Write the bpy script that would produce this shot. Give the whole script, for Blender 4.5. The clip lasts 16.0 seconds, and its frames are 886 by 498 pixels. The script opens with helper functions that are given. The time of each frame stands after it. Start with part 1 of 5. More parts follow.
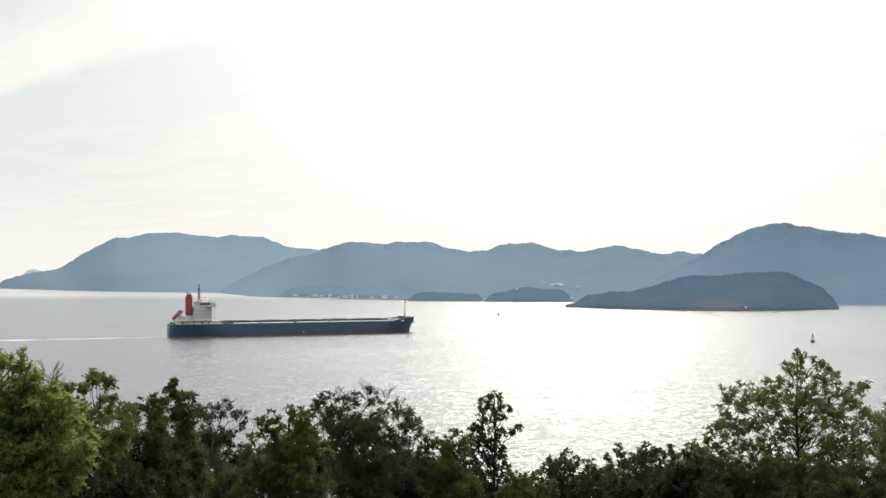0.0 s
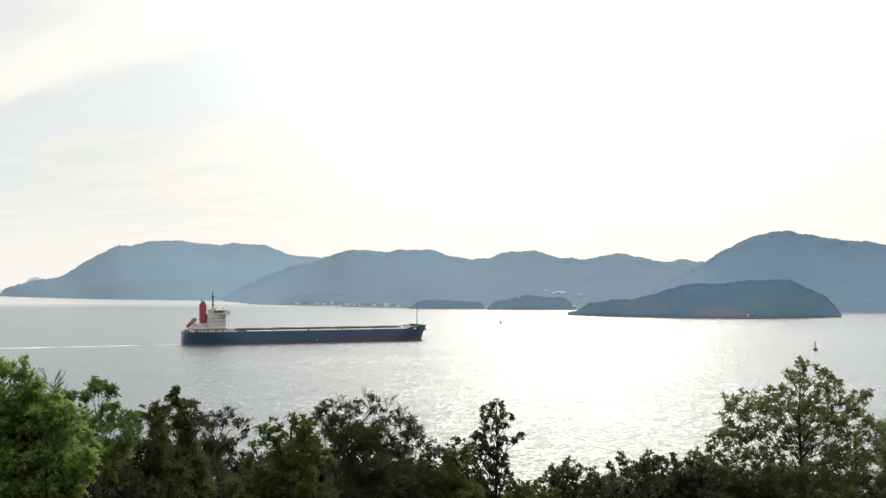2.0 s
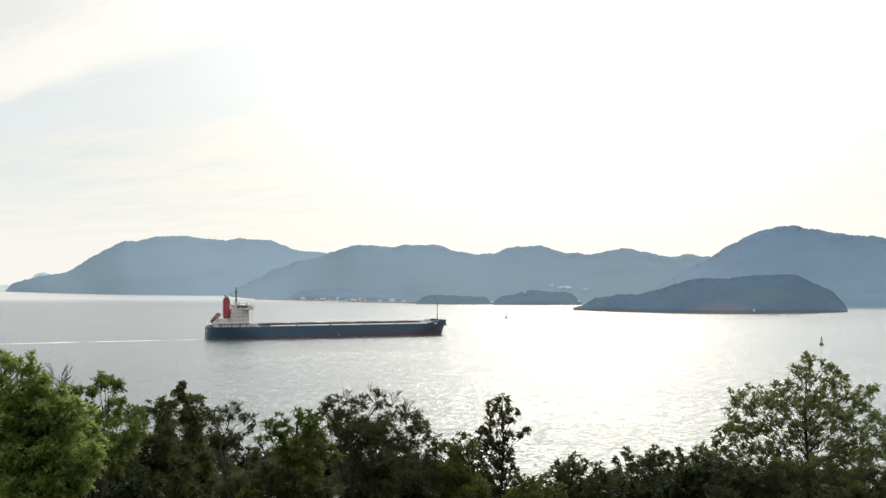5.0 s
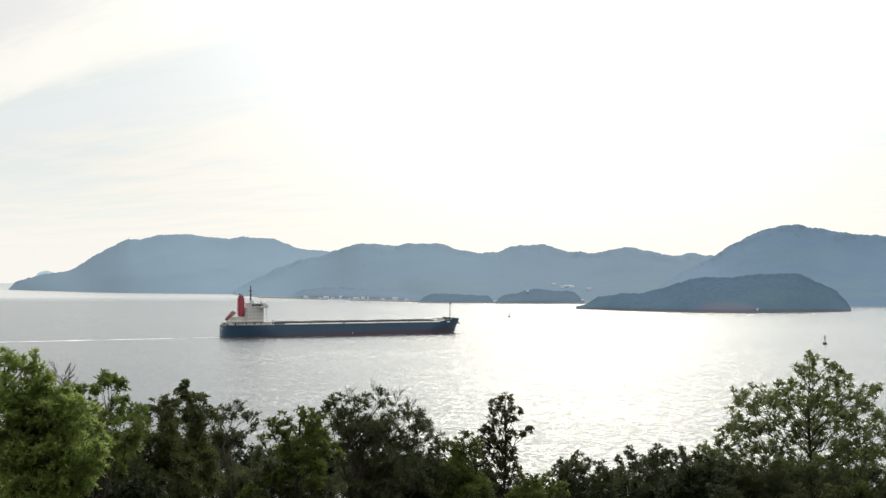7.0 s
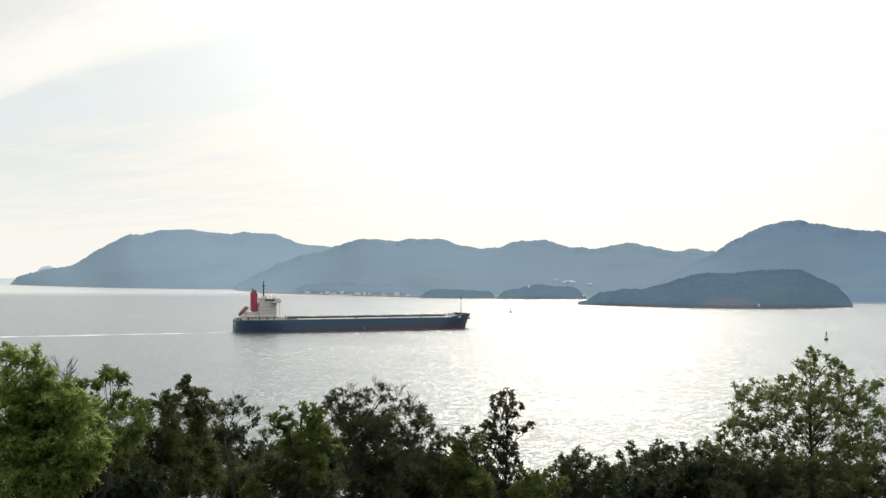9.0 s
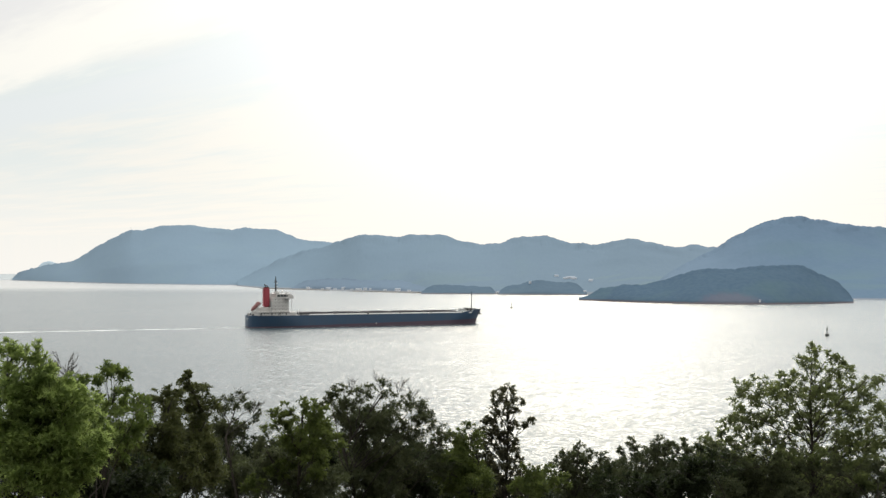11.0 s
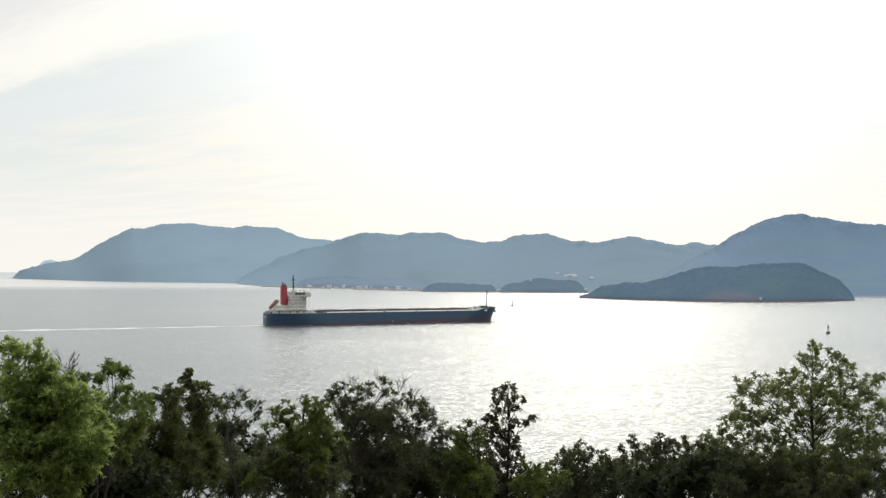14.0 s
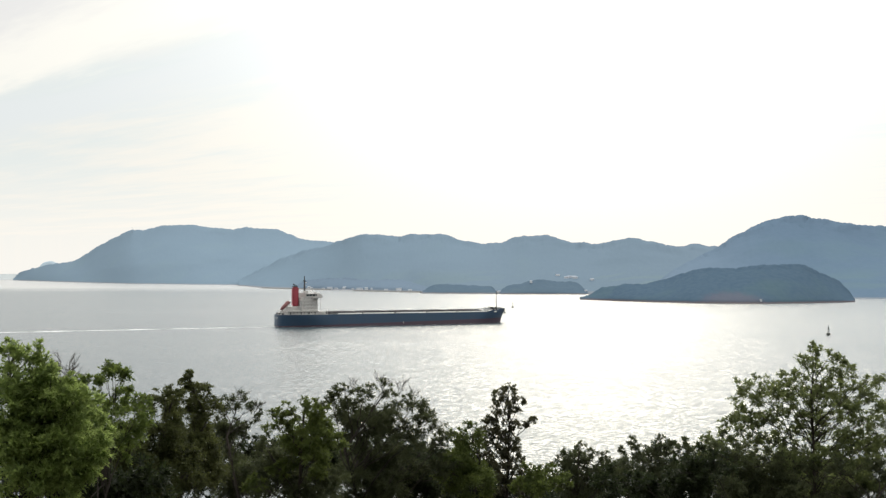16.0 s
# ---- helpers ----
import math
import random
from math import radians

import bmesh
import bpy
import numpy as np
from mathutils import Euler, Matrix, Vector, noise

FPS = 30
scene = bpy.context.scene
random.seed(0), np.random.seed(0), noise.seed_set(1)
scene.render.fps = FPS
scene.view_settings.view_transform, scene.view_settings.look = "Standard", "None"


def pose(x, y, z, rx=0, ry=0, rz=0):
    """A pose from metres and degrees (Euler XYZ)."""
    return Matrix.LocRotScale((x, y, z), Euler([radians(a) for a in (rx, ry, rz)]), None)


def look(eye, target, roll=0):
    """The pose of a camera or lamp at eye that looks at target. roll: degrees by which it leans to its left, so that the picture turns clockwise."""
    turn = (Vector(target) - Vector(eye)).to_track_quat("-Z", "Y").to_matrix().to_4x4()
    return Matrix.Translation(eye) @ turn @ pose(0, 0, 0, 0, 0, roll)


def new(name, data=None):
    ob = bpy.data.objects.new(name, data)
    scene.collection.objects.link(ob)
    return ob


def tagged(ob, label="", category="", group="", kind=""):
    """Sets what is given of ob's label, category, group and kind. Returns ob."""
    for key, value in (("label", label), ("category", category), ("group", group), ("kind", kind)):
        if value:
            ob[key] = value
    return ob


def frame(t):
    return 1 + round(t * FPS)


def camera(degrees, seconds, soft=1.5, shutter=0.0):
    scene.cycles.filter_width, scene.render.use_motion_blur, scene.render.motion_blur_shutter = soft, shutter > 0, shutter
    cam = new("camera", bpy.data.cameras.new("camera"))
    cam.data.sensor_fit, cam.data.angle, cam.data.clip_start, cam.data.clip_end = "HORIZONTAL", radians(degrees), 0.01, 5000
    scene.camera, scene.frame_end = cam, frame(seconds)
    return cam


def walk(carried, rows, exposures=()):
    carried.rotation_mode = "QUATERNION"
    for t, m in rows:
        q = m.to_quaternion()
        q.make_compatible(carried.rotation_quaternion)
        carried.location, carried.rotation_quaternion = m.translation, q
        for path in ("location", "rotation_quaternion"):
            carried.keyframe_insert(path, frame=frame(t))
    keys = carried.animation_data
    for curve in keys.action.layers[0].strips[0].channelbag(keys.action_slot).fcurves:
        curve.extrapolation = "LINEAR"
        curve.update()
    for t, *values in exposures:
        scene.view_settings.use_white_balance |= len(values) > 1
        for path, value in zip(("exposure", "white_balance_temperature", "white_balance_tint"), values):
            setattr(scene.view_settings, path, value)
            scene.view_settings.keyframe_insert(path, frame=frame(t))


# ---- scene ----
# ---- camera and its path: it stands on a wooded hillside and only turns ----
SEA_EYE = 44.7
cam = camera(46.0, 16.0, soft=1.4)
EYE = pose(0, 0, SEA_EYE)
walk(cam, [
    (0, EYE @ pose(0, 0, 0, 91.597, 0.000, 0.000)),
    (0.5, EYE @ pose(0, 0, 0, 91.505, -0.026, 0.063)),
    (1, EYE @ pose(0, 0, 0, 91.688, -0.031, 0.129)),
    (1.5, EYE @ pose(0, 0, 0, 91.713, 0.020, 0.171)),
    (2, EYE @ pose(0, 0, 0, 92.029, -0.000, 0.117)),
    (2.5, EYE @ pose(0, 0, 0, 91.781, -0.004, 0.164)),
    (3, EYE @ pose(0, 0, 0, 91.793, -0.006, 0.244)),
    (3.5, EYE @ pose(0, 0, 0, 91.833, -0.024, 0.297)),
    (4, EYE @ pose(0, 0, 0, 91.805, 0.026, 0.340)),
    (6.5, EYE @ pose(0, 0, 0, 91.738, -0.026, 0.548)),
    (7, EYE @ pose(0, 0, 0, 91.688, -0.022, 0.588)),
    (7.5, EYE @ pose(0, 0, 0, 91.548, -0.021, 0.593)),
    (8, EYE @ pose(0, 0, 0, 91.511, -0.062, 0.684)),
    (8.5, EYE @ pose(0, 0, 0, 91.546, -0.030, 0.681)),
    (9, EYE @ pose(0, 0, 0, 91.437, -0.077, 0.667)),
    (11.5, EYE @ pose(0, 0, 0, 91.199, -0.087, 0.730)),
    (12, EYE @ pose(0, 0, 0, 91.310, -0.060, 0.728)),
    (12.5, EYE @ pose(0, 0, 0, 91.219, -0.069, 0.741)),
    (13, EYE @ pose(0, 0, 0, 91.270, -0.058, 0.773)),
    (13.5, EYE @ pose(0, 0, 0, 91.162, -0.044, 0.769)),
    (14, EYE @ pose(0, 0, 0, 91.093, -0.058, 0.765)),
    (14.5, EYE @ pose(0, 0, 0, 91.079, -0.045, 0.782)),
    (15, EYE @ pose(0, 0, 0, 91.206, -0.063, 0.784)),
    (15.5, EYE @ pose(0, 0, 0, 91.238, -0.037, 0.776)),
    (16, EYE @ pose(0, 0, 0, 91.173, -0.040, 0.776)),
], exposures=((0.0, 0.35, 6650, 6), (16.0, 0.35, 6650, 6)))

# ---- sky and sun: late afternoon, the sun ahead and above, behind a thin bright veil ----
SUN_AZIMUTH, SUN_HEIGHT = radians(7.2), radians(23.0)
SUN_WAY = Vector((math.sin(SUN_AZIMUTH) * math.cos(SUN_HEIGHT), math.cos(SUN_AZIMUTH) * math.cos(SUN_HEIGHT), math.sin(SUN_HEIGHT)))


class Nodes:
    """Short hand for a node tree."""

    def __init__(self, tree):
        self.tree = tree
        tree.nodes.clear()

    def add(self, kind, operation="", data_type="", blend_type="", interpolation_type="", sky_type=""):
        node = self.tree.nodes.new(kind)
        if operation:
            node.operation = operation
        if data_type:
            node.data_type = data_type
        if blend_type:
            node.blend_type = blend_type
        if interpolation_type:
            node.interpolation_type = interpolation_type
        if sky_type:
            node.sky_type = sky_type
        return node

    def wire(self, a, b):
        self.tree.links.new(a, b)

    def put(self, socket, value):
        if isinstance(value, bpy.types.NodeSocket):
            self.wire(value, socket)
        else:
            socket.default_value = value

    def math(self, op, a, b=0.0, c=0.0, clamp=False):
        node = self.add("ShaderNodeMath", operation=op)
        node.use_clamp = clamp
        for k, v in enumerate((a, b, c)):
            self.put(node.inputs[k], v)
        return node.outputs[0]

    def mix(self, factor, a, b, blend="MIX"):
        node = self.add("ShaderNodeMix", data_type="RGBA", blend_type=blend)
        self.put(node.inputs[0], factor)
        for k, v in ((6, a), (7, b)):
            self.put(node.inputs[k], (*v, 1) if isinstance(v, tuple) and len(v) == 3 else v)
        return node.outputs[2]

    def noise(self, vector, scale, detail=4.0, rough=0.55, stretch=(1, 1, 1)):
        m = self.add("ShaderNodeMapping")
        m.inputs["Scale"].default_value = stretch
        self.wire(vector, m.inputs[0])
        n = self.add("ShaderNodeTexNoise")
        n.inputs["Scale"].default_value, n.inputs["Detail"].default_value, n.inputs["Roughness"].default_value = scale, detail, rough
        self.wire(m.outputs[0], n.inputs["Vector"])
        return n.outputs["Fac"]

    def ramp(self, value, low, high, to=(0.0, 1.0)):
        r = self.add("ShaderNodeMapRange", interpolation_type="SMOOTHSTEP")
        self.put(r.inputs[0], value)
        for k, v in zip((1, 2, 3, 4), (low, high, *to)):
            r.inputs[k].default_value = v
        return r.outputs[0]

    def bump(self, height, distance, strength=1.0, normal=None):
        b = self.add("ShaderNodeBump")
        b.inputs["Strength"].default_value, b.inputs["Distance"].default_value = strength, distance
        self.wire(height, b.inputs["Height"])
        if normal is not None:
            self.wire(normal, b.inputs["Normal"])
        return b.outputs[0]


def make_world():
    world = bpy.data.worlds.new("sky")
    world.use_nodes = True
    scene.world = world
    n = Nodes(world.node_tree)
    way = n.add("ShaderNodeTexCoord").outputs["Generated"]
    sky = n.add("ShaderNodeTexSky", sky_type="NISHITA")
    sky.sun_disc = False
    sky.sun_elevation, sky.sun_rotation = SUN_HEIGHT, SUN_AZIMUTH
    sky.air_density, sky.dust_density, sky.ozone_density = 1.0, 2.5, 1.5
    blue = n.add("ShaderNodeVectorMath", operation="SCALE")
    n.wire(sky.outputs[0], blue.inputs[0])
    blue.inputs["Scale"].default_value = SKY
    # the thin high veil: brighter towards the sun, streaked
    dot = n.add("ShaderNodeVectorMath", operation="DOT_PRODUCT")
    n.wire(way, dot.inputs[0])
    dot.inputs[1].default_value = SUN_WAY
    near = n.math("MAXIMUM", dot.outputs["Value"], 0.0)
    glow, halo = n.math("POWER", near, 25.0), n.math("POWER", near, 60.0)
    veiled = n.add("ShaderNodeVectorMath", operation="DOT_PRODUCT")
    n.wire(way, veiled.inputs[0])
    veiled.inputs[1].default_value = Vector((0.18, 0.86, 0.47)).normalized()
    wide = n.math("POWER", n.math("MAXIMUM", veiled.outputs["Value"], 0.0), 8.5)
    split = n.add("ShaderNodeSeparateXYZ")
    n.wire(way, split.inputs[0])
    # cloud sheets far up: the way is spread on a level plane overhead
    up = n.math("MAXIMUM", split.outputs[2], 0.03)
    plane = n.add("ShaderNodeCombineXYZ")
    n.wire(n.math("DIVIDE", split.outputs[0], up), plane.inputs[0])
    n.wire(n.math("DIVIDE", split.outputs[1], up), plane.inputs[1])
    turn = n.add("ShaderNodeVectorRotate")
    turn.inputs["Angle"].default_value = radians(47)
    n.wire(plane.outputs[0], turn.inputs["Vector"])
    streak = n.noise(turn.outputs[0], 0.62, 6.0, 0.58, (0.30, 1.0, 1.0))
    wisps = n.noise(turn.outputs[0], 2.4, 5.0, 0.65, (0.25, 1.2, 1.0))
    cover = n.ramp(n.math("ADD", n.math("MULTIPLY", streak, 0.72), n.math("MULTIPLY", wisps, 0.28)), 0.41, 0.60)
    # thin cloud over hazy blue, both washed out towards the sun
    veil = n.mix(cover, (0.885, 0.94, 0.975), (1.03, 1.0, 0.975))
    # a long white bank of cloud, greyer behind its edge
    across = n.add("ShaderNodeVectorMath", operation="DOT_PRODUCT")
    n.wire(plane.outputs[0], across.inputs[0])
    across.inputs[1].default_value = (0.686, 0.727, 0.0)
    edge = n.math("ADD", across.outputs["Value"], n.math("MULTIPLY_ADD", wisps, 0.9, n.math("MULTIPLY_ADD", streak, 0.4, -0.65)))
    gap = n.math("MULTIPLY", n.ramp(edge, 2.45, 2.75), n.ramp(edge, 2.9, 3.7, (0.8, 0.0)))
    veil = n.mix(gap, veil, (0.92, 0.955, 1.01))
    veil = n.mix(n.ramp(edge, 2.2, 2.6, (1.0, 0.0)), veil, (1.13, 1.10, 1.065))
    grey = n.math("MULTIPLY", n.ramp(edge, 1.65, 2.05, (1.0, 0.0)), n.ramp(edge, 0.6, 1.1))
    veil = n.mix(n.math("MULTIPLY", grey, 0.85), veil, (0.93, 0.92, 0.955))
    lit = n.add("ShaderNodeVectorMath", operation="SCALE")
    n.wire(veil, lit.inputs[0])
    height = n.ramp(split.outputs[2], 0.25, 0.6, (VEIL * 0.53, VEIL))
    above = n.math("MULTIPLY", wide, n.ramp(split.outputs[2], 0.24, 0.42, (0.0, HIGH)))
    n.wire(n.math("ADD", n.math("MULTIPLY_ADD", glow, GLOW, height), n.math("MULTIPLY_ADD", halo, HALO, above)), lit.inputs["Scale"])
    low = n.ramp(split.outputs[2], -0.02, 0.13, (1.0, 0.0))
    warm = n.mix(n.math("MULTIPLY", low, 0.85), lit.outputs[0], (0.79, 0.757, 0.74))
    hazy = n.mix(n.ramp(split.outputs[2], 0.22, 0.6, (0.97, 0.72)), blue.outputs[0], warm)
    back = n.add("ShaderNodeBackground")
    back.inputs["Strength"].default_value = 1.0
    n.wire(hazy, back.inputs["Color"])
    out = n.add("ShaderNodeOutputWorld")
    n.wire(back.outputs[0], out.inputs[0])


SKY, VEIL, GLOW, HALO, HIGH = 0.12, 1.25, 0.60, 0.7, 2.8
make_world()
sun = new("sun", bpy.data.lights.new("sun", "SUN"))
sun.data.energy, sun.data.angle, sun.data.color = 0.38, radians(11.0), (1.0, 0.88, 0.70)
sun.matrix_world = look(SUN_WAY * 400, (0, 0, 0))


# ---- materials ----
def material(name, build):
    mat = bpy.data.materials.new(name)
    mat.use_nodes = True
    n = Nodes(mat.node_tree)
    out = n.add("ShaderNodeOutputMaterial")
    n.wire(build(n), out.inputs[0])
    return mat


def surface(n, colour, rough=0.6, metal=0.0, normal=None, **more):
    p = n.add("ShaderNodeBsdfPrincipled")
    n.put(p.inputs["Base Color"], (*colour, 1) if isinstance(colour, tuple) else colour)
    n.put(p.inputs["Roughness"], rough)
    n.put(p.inputs["Metallic"], metal)
    if normal is not None:
        n.wire(normal, p.inputs["Normal"])
    for key, value in more.items():
        n.put(p.inputs[key.replace("_", " ")], value)
    return p.outputs[0]


def place(n):
    return n.add("ShaderNodeTexCoord").outputs["Object"]


def worn(name, colour, dirt, rough=0.5, scale=0.4, metal=0.0, amount=0.35, grain=0.01, streaks=(1, 1, 1), gloss=0.5):
    """Paint or plaster with grime at two scales and a fine grain."""
    def build(n):
        at = place(n)
        big = n.ramp(n.noise(at, scale, 5, 0.6, streaks), 0.42, 0.75, (0.0, amount))
        fine = n.noise(at, scale * 9, 4, 0.6)
        c = n.mix(big, colour, dirt)
        c = n.mix(n.math("MULTIPLY", fine, 0.22), c, tuple(0.55 * v for v in colour))
        r = n.math("MULTIPLY_ADD", fine, 0.25, rough - 0.1)
        return surface(n, c, r, metal, n.bump(fine, grain), Specular_IOR_Level=gloss)
    return material(name, build)


def sea_material():
    """Water whose facets lean by four sizes of wave, in rough and calm lanes, with haze painted in far out."""
    def build(n):
        at = place(n)
        patch = n.noise(at, 0.006, 4, 0.55, (0.3, 1.0, 1))
        xyz = n.add("ShaderNodeSeparateXYZ")
        n.wire(at, xyz.inputs[0])
        haze_belt = n.ramp(n.math("MULTIPLY_ADD", patch, 500.0, xyz.outputs[1]), 2350.0, 3000.0)
        calm = n.math("MULTIPLY", n.ramp(patch, 0.36, 0.66, (0.75, 1.15)), n.math("MULTIPLY_ADD", haze_belt, -0.2, 1.0))
        lean = None
        for scale, steep, stretch in ((0.025, 0.06, (1.0, 0.6, 1)), (0.23, 0.34, (1.1, 0.7, 1)), (0.9, 1.2, (0.65, 1.0, 1)), (2.6, 0.9, (0.6, 1.0, 1))):
            m = n.add("ShaderNodeMapping")
            m.inputs["Scale"].default_value = stretch
            n.wire(at, m.inputs[0])
            w = n.add("ShaderNodeTexNoise")
            w.inputs["Scale"].default_value, w.inputs["Detail"].default_value, w.inputs["Roughness"].default_value = scale, 2.0, 0.6
            n.wire(m.outputs[0], w.inputs["Vector"])
            off = n.add("ShaderNodeVectorMath", operation="SUBTRACT")
            n.wire(w.outputs["Color"], off.inputs[0])
            off.inputs[1].default_value = (0.5, 0.5, 0.5)
            size = n.add("ShaderNodeVectorMath", operation="SCALE")
            n.wire(off.outputs[0], size.inputs[0])
            n.put(size.inputs["Scale"], n.math("MULTIPLY", calm, steep * WAVES))
            if lean is None:
                lean = size.outputs[0]
            else:
                both = n.add("ShaderNodeVectorMath", operation="ADD")
                n.wire(lean, both.inputs[0])
                n.wire(size.outputs[0], both.inputs[1])
                lean = both.outputs[0]
        flat = n.add("ShaderNodeVectorMath", operation="MULTIPLY_ADD")
        n.wire(lean, flat.inputs[0])
        flat.inputs[1].default_value, flat.inputs[2].default_value = (1.6, 1, 0), (0, 0, 1)
        unit = n.add("ShaderNodeVectorMath", operation="NORMALIZE")
        n.wire(flat.outputs[0], unit.inputs[0])
        c = n.mix(patch, (0.058, 0.083, 0.096), (0.074, 0.098, 0.11))
        # a paler belt off the far shore: haze put into the water's colour
        c = n.mix(n.math("MULTIPLY", haze_belt, 0.8), c, (0.45, 0.45, 0.44))
        return surface(n, c, 0.26, 0.0, unit.outputs[0], IOR=1.38)
    return material("sea_water", build)


WAVES = 1.0


def woods_material(name, dark, light, bare, scale, rock=(0.2, 0.19, 0.18), scar=None, field=None, haze_fade=None):
    """Woods seen from afar, haze mixed into their colours: crowns, glades, a rocky foot and, if given, a scar of red
    earth.
    """
    def build(n):
        at = place(n)
        crowns = n.noise(at, 0.09 * scale, 5, 0.65)
        stands = n.noise(at, 0.008 * scale, 4, 0.55)
        c = n.mix(n.ramp(crowns, 0.3, 0.7), dark, light)
        c = n.mix(n.ramp(stands, 0.5, 0.75, (0.0, 0.5)), c, bare)
        xyz = n.add("ShaderNodeSeparateXYZ")
        n.wire(at, xyz.inputs[0])
        if field:
            plots = n.noise(at, 0.011, 3, 0.5, (0.5, 1.6, 1.0))
            belt = n.math("MULTIPLY", n.ramp(xyz.outputs[2], 6.0, 14.0), n.ramp(xyz.outputs[2], 30.0, 52.0, (1.0, 0.0)))
            c = n.mix(n.math("MULTIPLY", belt, n.ramp(plots, 0.48, 0.60, (0.0, 0.28))), c, field)
        # painted haze: the colour drifts to a paler tint along one axis
        if haze_fade:
            axis, v0, v1, pale = haze_fade
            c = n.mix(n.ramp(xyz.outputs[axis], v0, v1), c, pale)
        if scar:
            x0, wide, tall, earth = scar
            u = n.math("DIVIDE", n.math("SUBTRACT", xyz.outputs[0], x0), wide)
            v = n.math("DIVIDE", xyz.outputs[2], tall)
            r = n.math("ADD", n.math("MULTIPLY", u, u), n.math("MULTIPLY", v, v))
            r = n.math("MULTIPLY_ADD", n.math("SUBTRACT", crowns, 0.5), 1.6, r)
            c = n.mix(n.ramp(r, 0.4, 1.3, (0.5, 0.0)), c, earth)
        c = n.mix(n.ramp(n.math("MULTIPLY_ADD", crowns, 3.0, xyz.outputs[2]), 2.6, 4.6, (1.0, 0.0)), c, rock)
        # normals bent mostly upward even out the slopes' shading, as haze would
        lift = n.add("ShaderNodeVectorMath", operation="MULTIPLY_ADD")
        n.wire(n.add("ShaderNodeNewGeometry").outputs["Normal"], lift.inputs[0])
        lift.inputs[1].default_value, lift.inputs[2].default_value = (0.25, 0.25, 0.25), (0.0, -0.1, 0.75)
        unit = n.add("ShaderNodeVectorMath", operation="NORMALIZE")
        n.wire(lift.outputs[0], unit.inputs[0])
        return surface(n, c, 0.9, 0.0, unit.outputs[0], Specular_IOR_Level=0.0)
    return material(name, build)


def leaf_material(name, dark, light, back, thin=0.45):
    def build(n):
        island = n.add("ShaderNodeNewGeometry").outputs["Random Per Island"]
        at = place(n)
        part_of = n.noise(at, 2.6, 3, 0.6)
        f = n.math("ADD", n.math("MULTIPLY", island, 0.4), n.math("MULTIPLY", n.ramp(part_of, 0.38, 0.64), 0.6))
        c = n.mix(f, dark, light)
        face = surface(n, c, 0.6, 0.0, None, Specular_IOR_Level=0.2)
        t = n.add("ShaderNodeBsdfTranslucent")
        n.wire(n.mix(0.6, c, back), t.inputs[0])
        m = n.add("ShaderNodeMixShader")
        m.inputs[0].default_value = thin
        n.wire(face, m.inputs[1])
        n.wire(t.outputs[0], m.inputs[2])
        return m.outputs[0]
    return material(name, build)


WATER = sea_material()
# flat pale grey with the horizon haze painted in
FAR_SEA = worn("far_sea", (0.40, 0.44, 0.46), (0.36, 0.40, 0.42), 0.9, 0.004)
SLICK = material("slick_water", lambda n: surface(n, n.mix(n.noise(place(n), 0.2, 3), (0.05, 0.062, 0.07), (0.08, 0.092, 0.098)), 0.12))
FOAM = worn("foam", (0.84, 0.86, 0.87), (0.50, 0.54, 0.56), 0.8, 0.2, amount=0.6)
# distance haze is put into these colours, bluer and paler the farther the range
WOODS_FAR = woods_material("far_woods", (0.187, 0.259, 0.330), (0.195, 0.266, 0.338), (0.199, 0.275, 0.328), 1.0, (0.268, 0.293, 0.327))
WOODS_RIDGE = woods_material("ridge_woods", (0.152, 0.206, 0.265), (0.160, 0.216, 0.273), (0.165, 0.229, 0.253), 1.0, (0.231, 0.241, 0.260), field=(0.186, 0.254, 0.240), haze_fade=(1, 1950.0, 2900.0, (0.187, 0.259, 0.330)))
WOODS_EAST = woods_material("mountain_woods", (0.118, 0.178, 0.249), (0.127, 0.185, 0.260), (0.131, 0.199, 0.249), 1.0, (0.210, 0.236, 0.276), field=(0.145, 0.213, 0.228), haze_fade=(0, 640.0, 330.0, (0.177, 0.240, 0.315)))
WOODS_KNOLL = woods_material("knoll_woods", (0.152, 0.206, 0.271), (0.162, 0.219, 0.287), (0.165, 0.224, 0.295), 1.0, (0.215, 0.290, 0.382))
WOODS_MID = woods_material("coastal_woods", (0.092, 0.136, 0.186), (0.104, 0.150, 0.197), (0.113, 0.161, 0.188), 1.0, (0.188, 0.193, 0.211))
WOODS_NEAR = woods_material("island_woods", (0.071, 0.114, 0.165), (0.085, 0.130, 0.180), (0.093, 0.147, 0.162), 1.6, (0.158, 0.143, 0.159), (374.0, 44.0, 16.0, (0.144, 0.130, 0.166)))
# the far isle's pale blue-grey has the haze in it
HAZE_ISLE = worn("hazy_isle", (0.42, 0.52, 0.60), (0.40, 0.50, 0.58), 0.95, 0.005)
SOIL = worn("forest_floor", (0.05, 0.042, 0.025), (0.02, 0.028, 0.012), 0.95, 0.8, grain=0.06, amount=0.7)
BARK = worn("bark", (0.042, 0.034, 0.027), (0.02, 0.018, 0.015), 0.9, 3.0, grain=0.02, amount=0.7, streaks=(1, 1, 0.25))
DEAD = worn("dead_wood", (0.11, 0.095, 0.085), (0.05, 0.045, 0.04), 0.9, 4.0, grain=0.01)
